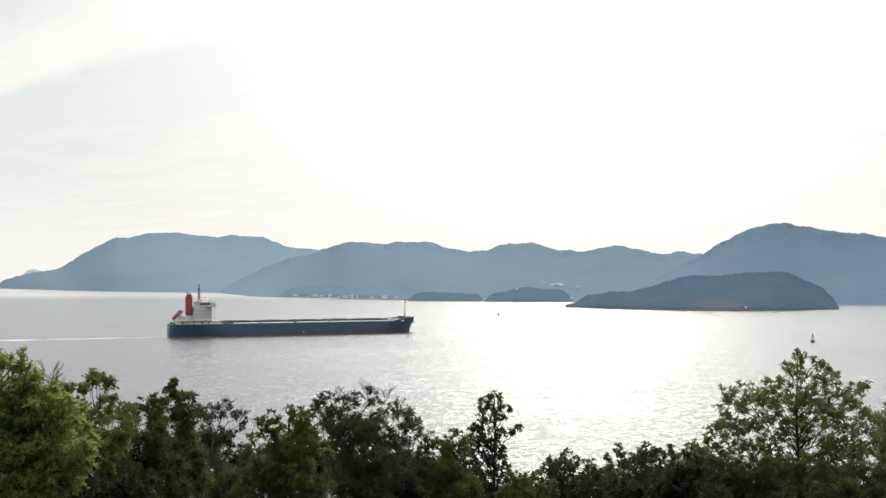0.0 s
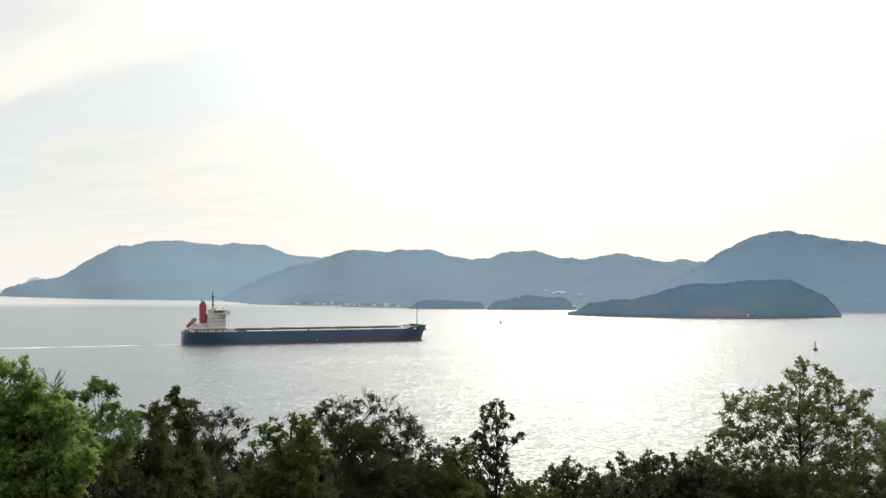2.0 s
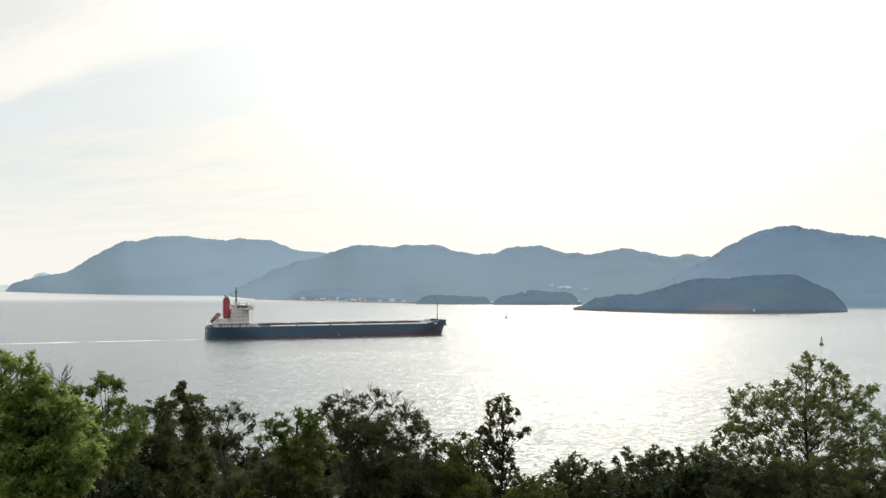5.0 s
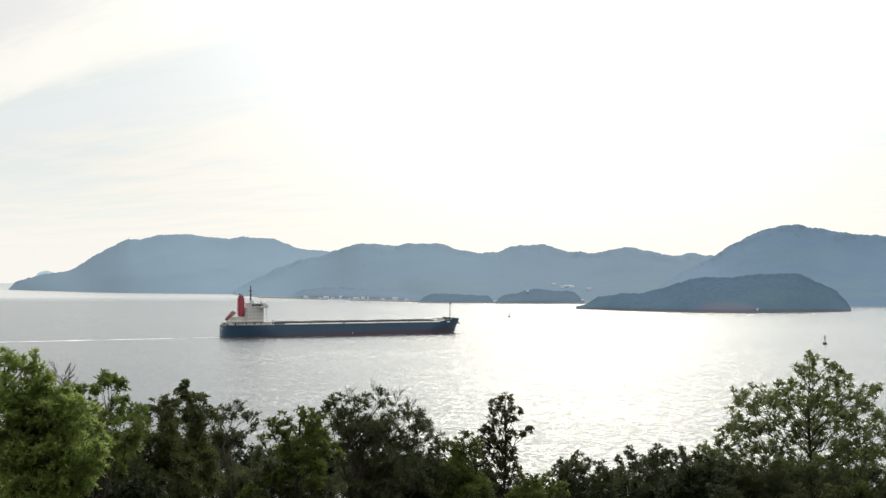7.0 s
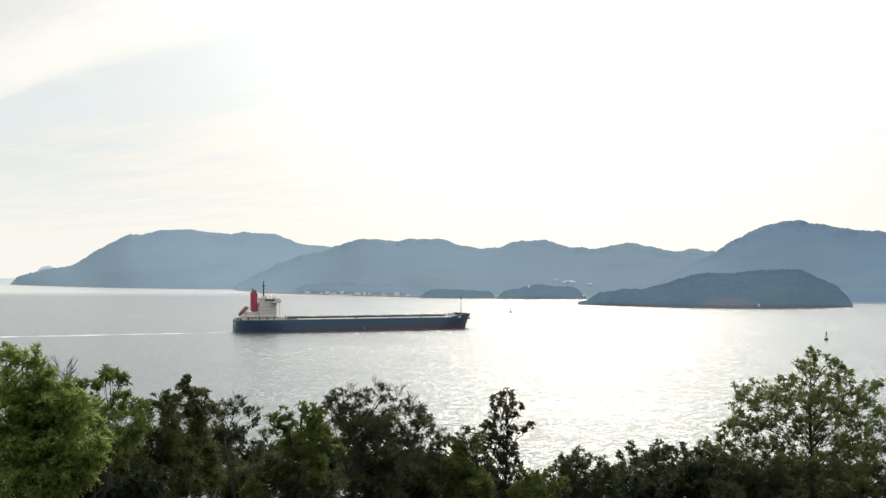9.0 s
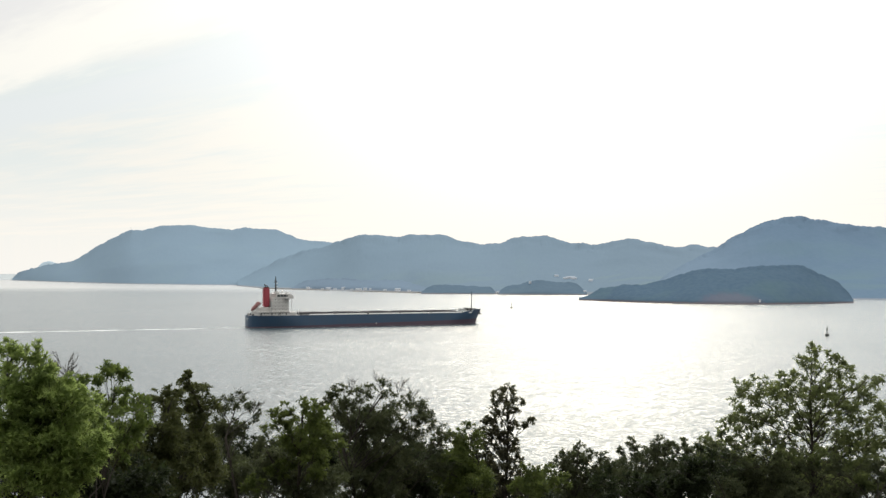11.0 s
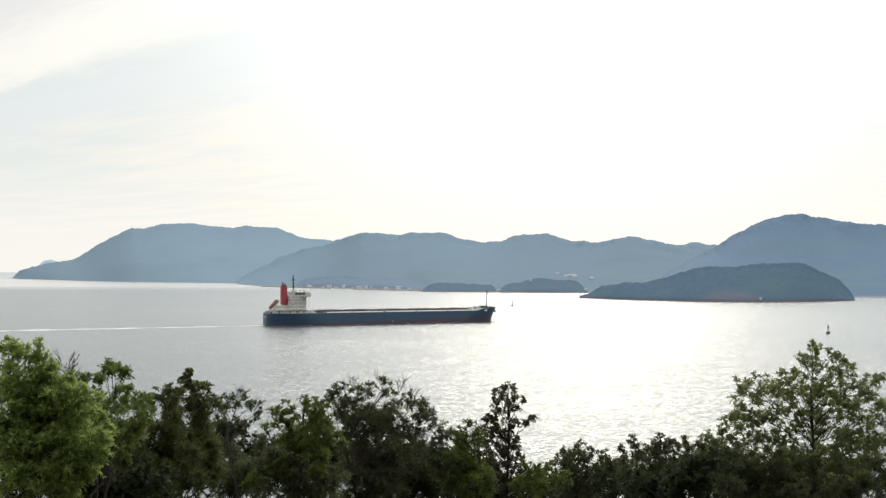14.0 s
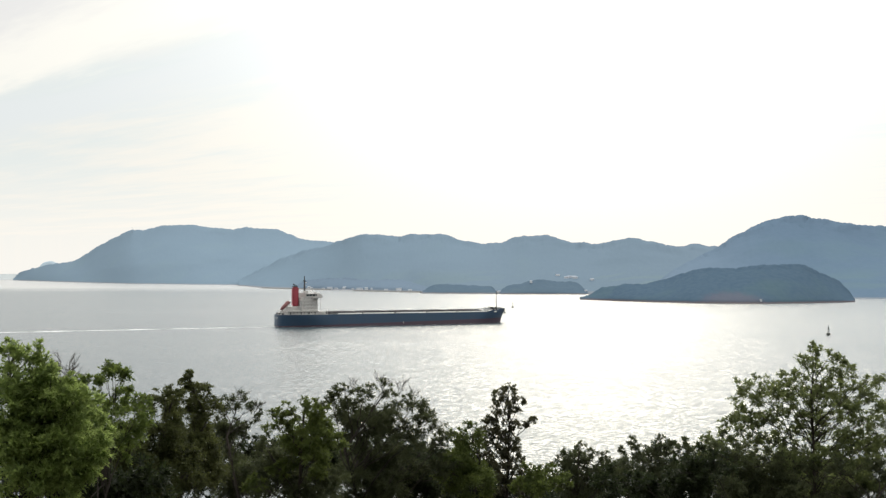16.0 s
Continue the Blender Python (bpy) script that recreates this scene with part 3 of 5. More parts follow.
def leaf_cloud(centres, radii, size, full):
    """Tufts of short sprigs round every clump's centre; a sprig carries eight leaves set alternately, each a blade folded along its midrib."""
    spots, looks, ways = [], [], []
    along = np.linspace(0.1, 1.0, 8)[None, :, None]
    flip = np.where(np.arange(8) % 2, 1.0, -1.0)[None, :, None]
    heights = [c[2] for c in centres]
    low, span = min(heights), max(0.5, max(heights) - min(heights))
    for c, r in zip(centres, radii):
        # airy at the top, close below
        fullness = full * (1.3 - 0.6 * (c[2] - low) / span)
        tufts = int(7 + 26 * r)
        out = unit_rows(dice.normal(size=(tufts, 3)) + np.array((0, 0, 0.2)))
        hubs = np.asarray(c) + out * (r * dice.uniform(0.1, 1.0, (tufts, 1)) ** 0.6)
        for hub, face, rt in zip(hubs, out, np.clip(r * dice.uniform(0.2, 0.42, tufts), 0.06, 0.2)):
            count = 4 + int(fullness * 4 * math.pi * rt * rt / (8 * size[0] * size[1] * 0.6))
            u = unit_rows(dice.normal(size=(count, 3)) + face * 0.4 + np.array((0, 0, 0.3)))
            long = rt * dice.uniform(0.7, 1.45, (count, 1))
            side = unit_rows(np.cross(u, dice.normal(size=(count, 3))))
            spine = hub + (u * long)[:, None] * along * np.array((1.1, 1.1, 0.85)) - np.array((0, 0, 0.15)) * long[:, None] * along ** 2
            blade = unit_rows(u[:, None] * 0.6 + side[:, None] * flip * (1.05 - 0.7 * along) + dice.normal(size=(count, 8, 3)) * 0.32)
            spots.append((spine + blade * size[0] * 0.4).reshape(-1, 3))
            looks.append((np.array((0, 0, 0.7)) + u[:, None] * 0.6 + dice.normal(size=(count, 8, 3)) * 0.36).reshape(-1, 3))
            ways.append(blade.reshape(-1, 3))
    p, up = np.concatenate(spots), unit_rows(np.concatenate(looks))
    w = np.concatenate(ways)
    side = np.cross(up, w)
    side = unit_rows(side)
    k = dice.uniform(0.65, 1.35, (len(p), 1))
    l, b = w * size[0] * k, side * size[1] * 0.5 * k
    fold = up * size[1] * 0.15
    q = np.stack((p - l * 0.5, p + b - l * 0.05 + fold, p + l * 0.5, p - b - l * 0.05 + fold), 1).reshape(-1, 3)
    i = np.arange(len(p))[:, None] * 4
    return q, np.concatenate((i + np.array((0, 1, 2)), i + np.array((0, 2, 3))), 1).reshape(-1, 3)


def bent(a, b, sag, steps=5, crooked=1.0):
    """Points from a to b on a slightly crooked bow."""
    a, b = np.asarray(a, float), np.asarray(b, float)
    long = np.linalg.norm(b - a)
    rows = []
    for k in range(steps + 1):
        t = k / steps
        p = a + (b - a) * t
        p = p + np.array((0, 0, sag * long * 4 * t * (1 - t))) + dice.normal(size=3) * 0.035 * crooked * long * (0 < k < steps)
        rows.append(tuple(p))
    return rows


def twigs(bm, at, way, long, thick, depth):
    """A bare branching twig, nearly straight, forking at sharp angles."""
    way = Vector(way).normalized()
    points, p = [tuple(at)], Vector(at)
    for k in range(4):
        way = (way + Vector(dice.normal(size=3)) * 0.08).normalized()
        p = p + way * long / 4
        points.append(tuple(p))
    tube(bm, points, [thick * (1 - 0.2 * k) for k in range(5)], 4)
    if depth:
        for k in (1, 1, 2, 2, 3, 3):
            fork = (way + Vector((dice.normal() * 0.55, dice.normal() * 0.3, dice.normal() * 0.25))).normalized()
            twigs(bm, points[k], fork, long * dice.uniform(0.35, 0.6), thick * 0.6, depth - 1)


def crown_of(profile, r, apart, seed):
    """Clumps that fill a crown. profile: rows of height above the ground and the crown's reach to either side; apart: how loosely they sit."""
    roll = np.random.default_rng(seed)
    heights, left, right = (np.array(v)[::-1] for v in zip(*profile))
    made = []
    for k in range(3000):
        z = roll.uniform(heights[0], heights[-1])
        a, b = np.interp(z, heights, left), np.interp(z, heights, right)
        size = min(r * roll.uniform(0.6, 1.25), 0.5 * (b - a), 0.12 + 0.5 * (heights[-1] - z))
        x = roll.uniform(a + 0.75 * size, b - 0.75 * size)
        if all(math.hypot(x - p, z - q) > apart * (size + s) for p, q, s in made):
            made.append((x, z, size))
    return tuple(made)


def plant(kind, x, y, clumps, bare=(), crooked=1.0):
    """A tree on the slope: trunk, a limb to every clump of its crown, leaves, and here and there dead twigs."""
    z = float(ground_height(np.array([x]), np.array([y]))[0])
    names = {"bright": "broadleaf_tree", "spray": "young_tree", "slender": "slender_tree", "maple": "tall_tree", "olive": "broadleaf_tree", "shrub": "evergreen_shrub"}
    thing = base(names.get(kind, "oak_tree"), pose(x, y, z), TREE_LABELS[kind], "tree", "trees on the slope")
    zs = [c[1] for c in clumps]
    peak, low = max(zs), min(zs)
    wide = max(0.4, np.std([c[0] for c in clumps]))
    mid = float(np.mean([c[0] for c in clumps]))
    spread = min(2.2, wide * 1.4) * (0.5 if kind == "bright" else 1.0)
    top = max(clumps, key=lambda c: c[2] if kind == "spray" else c[1])
    centres, radii = [], []
    grow = GROW.get(kind, 0.98)
    for cx, cz, r in clumps:
        edge = min(1.0, abs(cx - mid) / (2.2 * wide))
        cy = dice.uniform(-1, 1) * spread * (1 - 0.7 * edge) * (0.35 + 0.65 * (peak - cz) / max(peak - low, 0.5))
        scale = (y + cy) / y
        centres.append(((cx + x) * scale - x, cy, (cz + z - SEA_EYE) * scale + SEA_EYE - z))
        radii.append(r * scale * grow)
    # inner clumps between neighbours close the crown
    for k in range(int(FILL.get(kind, 0.6) * len(clumps))):
        i, j = dice.integers(0, len(clumps), 2)
        p, q = np.array(centres[i]), np.array(centres[j])
        if i != j and np.linalg.norm(p - q) < 2.6 * (radii[i] + radii[j]):
            c = (p + q) / 2 + np.array((0, dice.uniform(0.2, 1.1), -0.25))
            centres.append(tuple(c)), radii.append(0.42 * (radii[i] + radii[j]))
    # trunk, from below the leaf litter to the highest clump
    head = Vector(centres[clumps.index(top)])
    stem = bent((0, 0, -0.4), (head.x * 0.9, head.y * 0.6, top[1] - 0.1), 0.0, 9, crooked)
    thick = (0.0075 if kind == "maple" else 0.011) * peak + 0.015
    bm = tube(bmesh.new(), stem, [thick * (1.25 if k == 0 else 1 - 0.095 * k) for k in range(10)], 10)
    part("trunk", bm, BARK, thing, smooth=True)

    def stem_at(h):
        k = max(0.0, min(8.999, 9 * (h + 0.4) / (peak + 0.3)))
        return Vector(stem[int(k)]).lerp(Vector(stem[int(k) + 1]), k - int(k))

    for c, r in zip(centres, radii):
        start = stem_at(max(0.25 * peak, c[2] - 0.42 * math.hypot(c[0] - head.x * 0.5, c[1]) - 0.5))
        limb = bent(start, c, 0.06)
        bm = bmesh.new()
        t0 = 0.11 * thick + 0.012 * r
        tube(bm, limb, [t0 * (1 - 0.13 * k) for k in range(6)], 6)
        for k in range(max(3, int(5 * r / 0.4))):
            u = Vector(dice.normal(size=3)).normalized()
            u.z = abs(u.z) * 0.8
            tube(bm, bent(limb[3 + k % 3], tuple(Vector(c) + u * r * 0.9), 0.05, 3), [t0 * 0.4, t0 * 0.3, t0 * 0.2, t0 * 0.1], 4)
        part("limb", bm, BARK, thing, smooth=True)
    v, f = leaf_cloud(centres, radii, LEAF[kind], FULL[kind])
    crown = part("crown", mesh_from("crown", v, f, LEAVES[kind]), None, thing)
    tagged(crown, kind="stuff")
    for bx, bz, long, lean in bare:
        bm = bmesh.new()
        for tilt in (-0.45, 0.0, 0.4):
            twigs(bm, (bx, 0.0, bz), (lean + tilt, 0.1, 1.0), long * dice.uniform(0.6, 0.95), 0.008, 2)
        part("dead_twig", bm, DEAD, thing, "grey leafless twigs", smooth=True)
    return thing


plant("bright", -5.24, 13.00, (
    (-0.25, 5.78, 0.26), (-0.34, 5.90, 0.14), (0.02, 5.62, 0.20), (0.30, 5.50, 0.18), (-0.22, 5.38, 0.22), (0.10, 5.20, 0.24), (0.50, 5.30, 0.18), (-0.05, 4.95, 0.24), (-0.01, 5.86, 0.15), (-0.14, 5.48, 0.30), (0.21, 5.32, 0.24), (-0.14, 5.06, 0.39), (0.39, 5.04, 0.28), (0.69, 4.80, 0.28), (0.76, 4.62, 0.20), (0.21, 4.59, 0.46), (-0.28, 4.53, 0.46), (0.40, 4.20, 0.34), (0.58, 5.15, 0.17), (0.14, 5.59, 0.14), (-0.39, 5.24, 0.35), (0.04, 4.74, 0.32), (0.46, 4.58, 0.32), (0.00, 4.23, 0.37), (-0.21, 4.74, 0.32), (0.25, 4.91, 0.25), (0.00, 5.24, 0.28), (0.32, 5.17, 0.20), (-0.21, 5.28, 0.25), (0.14, 4.98, 0.25)))
plant("spray", -5.36, 16.00, (
        (-0.56, 6.32, 0.19), (-0.41, 6.39, 0.14), (-0.65, 6.26, 0.16), (-0.13, 6.04, 0.33), (0.26, 6.11, 0.28), (0.49, 5.94,
        0.29), (-0.04, 5.78, 0.39), (-0.13, 6.39, 0.11), (0.00, 6.58, 0.13), (0.11, 6.61, 0.11), (0.26, 6.51, 0.11), (0.35,
        5.52, 0.35), (0.09, 5.44, 0.35)), ((-0.74, 6.30, 0.55, 0.35), (-0.63, 6.39, 0.50, 0.05)))
plant("umber", -6.87, 24.00, (
        (-0.26, 8.15, 0.39), (0.13, 8.32, 0.34), (0.39, 8.45, 0.29), (-0.52, 7.43, 0.65), (0.19, 7.56, 0.58), (-0.19, 6.72,
        0.78), (0.58, 6.91, 0.65), (-0.84, 6.91, 0.58), (-0.06, 6.13, 0.78)))
plant("umber", -6.50, 26.00, (
        (-0.20, 9.49, 0.14), (-0.27, 9.32, 0.15), (-0.14, 9.14, 0.24), (0.18, 9.01, 0.34), (-0.45, 8.76, 0.39), (0.04, 8.40,
        0.53), (0.42, 8.69, 0.31), (-0.17, 7.77, 0.56), (0.25, 7.49, 0.63), (-0.03, 6.79, 0.70)))
plant("dark", -6.37, 30.00, (
        (0.05, 9.92, 0.39), (0.49, 9.68, 0.29), (-0.36, 9.79, 0.39), (0.65, 9.49, 0.19), (-0.28, 9.11, 0.52), (-0.60, 8.54,
        0.57), (0.13, 7.89, 0.73), (0.54, 7.57, 0.73), (-0.28, 7.41, 0.81)), ((0.13, 9.87, 0.50, 0.10), (0.54, 9.60, 0.50, 0.50)))
plant("olive", -3.32, 22.00, (
        (-0.20, 7.53, 0.26), (0.12, 7.64, 0.21), (0.42, 7.55, 0.31), (-0.51, 7.29, 0.31), (0.00, 7.02, 0.55), (0.60, 6.96, 0.43), (0.30, 6.50, 0.45), (-0.95, 5.95, 0.25)))
plant("dark", -3.75, 22.60, (
        (-0.40, 6.96, 0.33), (-0.05, 6.50, 0.62), (0.90, 6.20, 0.62), (-0.62, 6.36, 0.50), (0.40, 5.77, 0.70)))
plant("dark", -1.96, 28.00, (
        (-1.44, 9.53, 0.33), (-1.06, 9.63, 0.39), (-0.53, 9.57, 0.45), (0.00, 9.69, 0.33), (0.53, 9.42, 0.36), (-1.67, 9.22,
        0.27), (-0.83, 9.07, 0.61), (-0.08, 8.92, 0.73), (0.91, 9.03, 0.49), (1.36, 8.84, 0.39), (1.67, 8.47, 0.27), (0.68,
        8.31, 0.64), (-0.53, 8.09, 0.83), (1.47, 8.16, 0.36), (0.38, 7.48, 0.76), (1.52, 7.56, 0.58), (-0.99, 7.18, 0.76),
        (-0.08, 6.87, 0.91)), ((-0.83, 9.68, 0.45, 0.10), (-0.05, 9.70, 0.50, 0.05), (0.41, 9.57, 0.55, 0.30), (0.76, 9.42, 0.40, 0.20)))
plant("olive", 0.17, 29.00, (
        (-0.20, 8.63, 0.35), (0.20, 8.91, 0.25), (0.42, 8.71, 0.25), (0.08, 8.24, 0.57), (-0.27, 7.69, 0.63), (0.31, 7.53,
        0.71)))
plant("slender", 1.54, 31.00, crown_of(((10.69, -0.18, 0.09), (10.42, -0.51, 0.33), (10.07, -0.60, 0.33), (9.71, -0.66, 0.45), (9.30, -0.96, 0.33), (8.82, -0.99, 0.39), (8.35, -0.87, 0.51),
                                       (7.50, -0.81, 0.57)), 0.22, 0.62, 3) + ((0.66, 9.60, 0.15), (0.50, 9.50, 0.10), (0.40, 10.16, 0.09)), crooked=0.12)
plant("olive", 2.21, 27.00, (
        (-0.44, 7.42, 0.20), (-0.15, 7.27, 0.26), (0.19, 7.30, 0.23), (0.44, 7.10, 0.32), (-0.15, 6.84, 0.44), (-0.51, 6.95,
        0.37)))
plant("dark", 3.86, 33.00, (
        (-0.50, 8.88, 0.29), (0.00, 9.15, 0.23), (-0.18, 8.85, 0.36), (0.36, 8.99, 0.25), (0.21, 8.58, 0.39), (-0.71, 8.58,
        0.27), (-0.27, 8.22, 0.61), (0.75, 8.81, 0.27), (1.07, 8.53, 0.39), (0.63, 8.10, 0.71), (-0.18, 7.51, 0.71)))
plant("dark", 5.82, 32.00, (
        (-0.81, 8.90, 0.19), (-0.49, 9.16, 0.21), (-0.38, 8.83, 0.35), (-0.03, 8.83, 0.28), (0.35, 9.25, 0.17), (0.24, 8.95,
        0.28), (0.69, 9.09, 0.21), (1.14, 9.18, 0.19), (0.95, 8.87, 0.35), (-0.35, 8.35, 0.59), (0.52, 8.43, 0.62), (1.39,
        8.78, 0.49), (0.17, 7.83, 0.78), (1.21, 8.00, 0.78)))
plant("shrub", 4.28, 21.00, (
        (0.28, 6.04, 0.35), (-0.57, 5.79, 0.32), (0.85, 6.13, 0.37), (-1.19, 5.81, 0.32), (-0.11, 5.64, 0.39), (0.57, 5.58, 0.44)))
plant("maple", 8.84, 26.00, crown_of(((10.20, -0.17, 0.14), (9.92, -0.35, 0.30), (9.72, -0.55, 0.85), (9.46, -0.87, 1.79), (9.23, -2.02, 1.85), (8.65, -2.08, 1.99), (8.25, -2.60, 2.28),
                                     (7.79, -2.86, 2.51), (7.22, -2.92, 2.57), (6.60, -2.86, 2.57)), 0.31, 0.57, 5) + ((0.50, 10.00, 0.17), (0.66, 9.86, 0.16)), crooked=0.1)
plant("dark", 7.10, 25.00, (
        (-1.08, 7.44, 0.40), (-1.30, 7.03, 0.46), (-0.54, 7.17, 0.50), (-0.10, 6.75, 0.60), (0.45, 7.20, 0.50), (-0.60, 6.50, 0.60), (0.60, 6.50, 0.62), (0.10, 6.20, 0.60)))
plant("dark", 9.70, 24.60, ((-2.20, 6.75, 0.42), (-1.50, 6.95, 0.40), (-0.80, 6.80, 0.42), (0.10, 6.85, 0.40), (0.70, 7.05, 0.40), (1.30, 6.95, 0.42), (-1.80, 6.20, 0.50), (-0.60, 6.20, 0.50), (0.50, 6.30, 0.50), (1.40, 6.35, 0.50), (-1.20, 5.60, 0.50), (0.90, 5.70, 0.50)))
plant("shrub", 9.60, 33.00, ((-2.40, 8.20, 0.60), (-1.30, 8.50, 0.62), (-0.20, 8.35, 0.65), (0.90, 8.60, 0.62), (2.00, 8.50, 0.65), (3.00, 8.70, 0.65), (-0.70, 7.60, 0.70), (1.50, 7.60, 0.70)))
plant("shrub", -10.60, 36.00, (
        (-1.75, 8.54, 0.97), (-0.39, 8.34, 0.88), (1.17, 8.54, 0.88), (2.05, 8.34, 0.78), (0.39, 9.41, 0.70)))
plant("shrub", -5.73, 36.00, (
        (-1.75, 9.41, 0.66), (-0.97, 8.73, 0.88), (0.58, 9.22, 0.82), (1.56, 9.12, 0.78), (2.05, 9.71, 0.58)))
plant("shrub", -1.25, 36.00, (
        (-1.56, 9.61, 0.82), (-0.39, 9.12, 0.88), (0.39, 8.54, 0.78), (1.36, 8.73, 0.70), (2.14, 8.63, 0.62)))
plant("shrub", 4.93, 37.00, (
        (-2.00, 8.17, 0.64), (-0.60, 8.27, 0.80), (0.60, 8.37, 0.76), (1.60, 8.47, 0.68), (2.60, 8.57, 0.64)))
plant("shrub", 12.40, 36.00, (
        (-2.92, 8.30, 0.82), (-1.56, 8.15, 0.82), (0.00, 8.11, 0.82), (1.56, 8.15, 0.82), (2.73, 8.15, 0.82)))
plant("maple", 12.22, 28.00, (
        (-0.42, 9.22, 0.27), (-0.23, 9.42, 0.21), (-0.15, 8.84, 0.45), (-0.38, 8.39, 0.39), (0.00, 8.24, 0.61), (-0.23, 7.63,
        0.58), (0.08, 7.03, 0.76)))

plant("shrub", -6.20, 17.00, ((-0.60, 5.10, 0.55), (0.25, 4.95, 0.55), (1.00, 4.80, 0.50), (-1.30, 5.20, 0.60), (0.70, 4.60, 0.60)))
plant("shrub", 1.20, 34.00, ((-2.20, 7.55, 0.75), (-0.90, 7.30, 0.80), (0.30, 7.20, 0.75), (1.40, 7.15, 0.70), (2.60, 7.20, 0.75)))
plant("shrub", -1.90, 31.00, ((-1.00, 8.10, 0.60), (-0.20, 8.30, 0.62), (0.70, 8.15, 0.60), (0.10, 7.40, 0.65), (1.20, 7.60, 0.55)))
plant("shrub", 1.60, 33.00, ((-1.20, 7.70, 0.60), (-0.30, 7.60, 0.62), (0.50, 7.50, 0.58), (-0.70, 6.90, 0.60)))

# ---- the ship ----
LENGTH, HALF, DECK = 200.0, 16.1, 9.3
HEADING, START, SPEED = 24.3, (-209.0, 795.3), (4.11, 1.87)


def at_time(t):
    return pose(START[0] + SPEED[0] * t, START[1] + SPEED[1] * t, 0.0, 0, 0, HEADING)


def hull_top(x):
    return DECK + (1.3 + 0.03 * (x - 179) if x > 179 else 1.3 * max(0.0, (x - 176) / 3))


def half_breadth(x, z):
    """The hull's half width: a flared, raked bow and a stern that tucks in at the water."""
    k = max(0.0, min(1.0, z / DECK))
    if x < 45:
        aft = 0.5 - 0.2 * (1 - k)
        t = max(0.0, min(1.0, (x - aft) / (26 + 22 * (1 - k))))
        deck_end = 7.4 * k + 6.8 * (1 - k)
        return deck_end + (HALF - deck_end) * math.sin(t * math.pi / 2) ** (0.8 + 0.5 * (1 - k))
    stem = 195.4 + 3.4 * min(1.3, z / DECK) ** 1.4 if z > 0 else 195.4
    full = 158 + 14 * k
    t = max(0.0, min(1.0, (x - full) / (stem - full)))
    return HALF * max(0.0, 1 - t ** 2.1) ** (0.75 + 0.1 * (1 - k))


def hull_shell(levels, mat, name, parent, label):
    """Both sides of the hull between levels, with the transom."""
    bm = bmesh.new()
    xs = [0.3 + 44.7 * k / 16 for k in range(17)] + [45 + 110 * k / 11 for k in range(1, 12)] + [155 + 45 * k / 26 for k in range(1, 27)]
    rows = []
    for x in xs:
        ring = []
        for side in (1, -1):
            col = []
            for lv in levels:
                z = lv(x)
                stem = 195.4 + 3.4 * min(1.35, max(z, 0) / DECK) ** 1.4
                aft = 0.5 - 0.2 * (1 - max(0.0, min(1.0, z / DECK)))
                xx = min(max(x, aft), stem)
                col.append(bm.verts.new((xx, side * half_breadth(xx, z), z)))
            ring.append(col)
        rows.append(ring)
    for a, b in zip(rows, rows[1:]):
        for s in (0, 1):
            for k in range(len(levels) - 1):
                bm.faces.new((a[s][k], b[s][k], b[s][k + 1], a[s][k + 1]))
    for k in range(len(levels) - 1):
        bm.faces.new((rows[0][0][k], rows[0][1][k], rows[0][1][k + 1], rows[0][0][k + 1]))
    bmesh.ops.remove_doubles(bm, verts=bm.verts, dist=0.01)
    bmesh.ops.dissolve_degenerate(bm, edges=bm.edges, dist=0.01)
    return part(name, bm, mat, parent, label, True)


def deck_plate(x0, x1, z, inset, parent, name="deck", steps=40):
    bm = bmesh.new()
    rows = []
    for k in range(steps + 1):
        x = x0 + (x1 - x0) * k / steps
        w = max(0.05, half_breadth(x, DECK if x < 170 else hull_top(x)) - inset)
        rows.append([bm.verts.new((x, s * w, z + dz)) for dz in (0, -0.3) for s in (1, -1)])
    for a, b in zip(rows, rows[1:]):
        bm.faces.new((a[0], a[1], b[1], b[0]))
        bm.faces.new((a[2], a[3], b[3], b[2]))
    return part(name, bm, DECK_GREY, parent)


def rail(parent, points, height=1.1, gap=2.4, name="railing"):
    """Posts and three bars along a line."""
    bm = bmesh.new()
    for a, b in zip(points, points[1:]):
        a, b = Vector(a), Vector(b)
        n = max(1, int((b - a).length / gap))
        for k in range(n + 1):
            p = a.lerp(b, k / n)
            tube(bm, (p, p + Vector((0, 0, height))), 0.035, 4)
        for z in (0.4, 0.75, height):
            tube(bm, (a + Vector((0, 0, z)), b + Vector((0, 0, z))), 0.03, 4)
    return part(name, bm, WHITE, parent)


def simple(name, mat, parent, *boxes, bevel=0.06, label=""):
    bm = bmesh.new()
    for b in boxes:
        box(bm, *b, bevel)
    return part(name, bm, mat, parent, label)


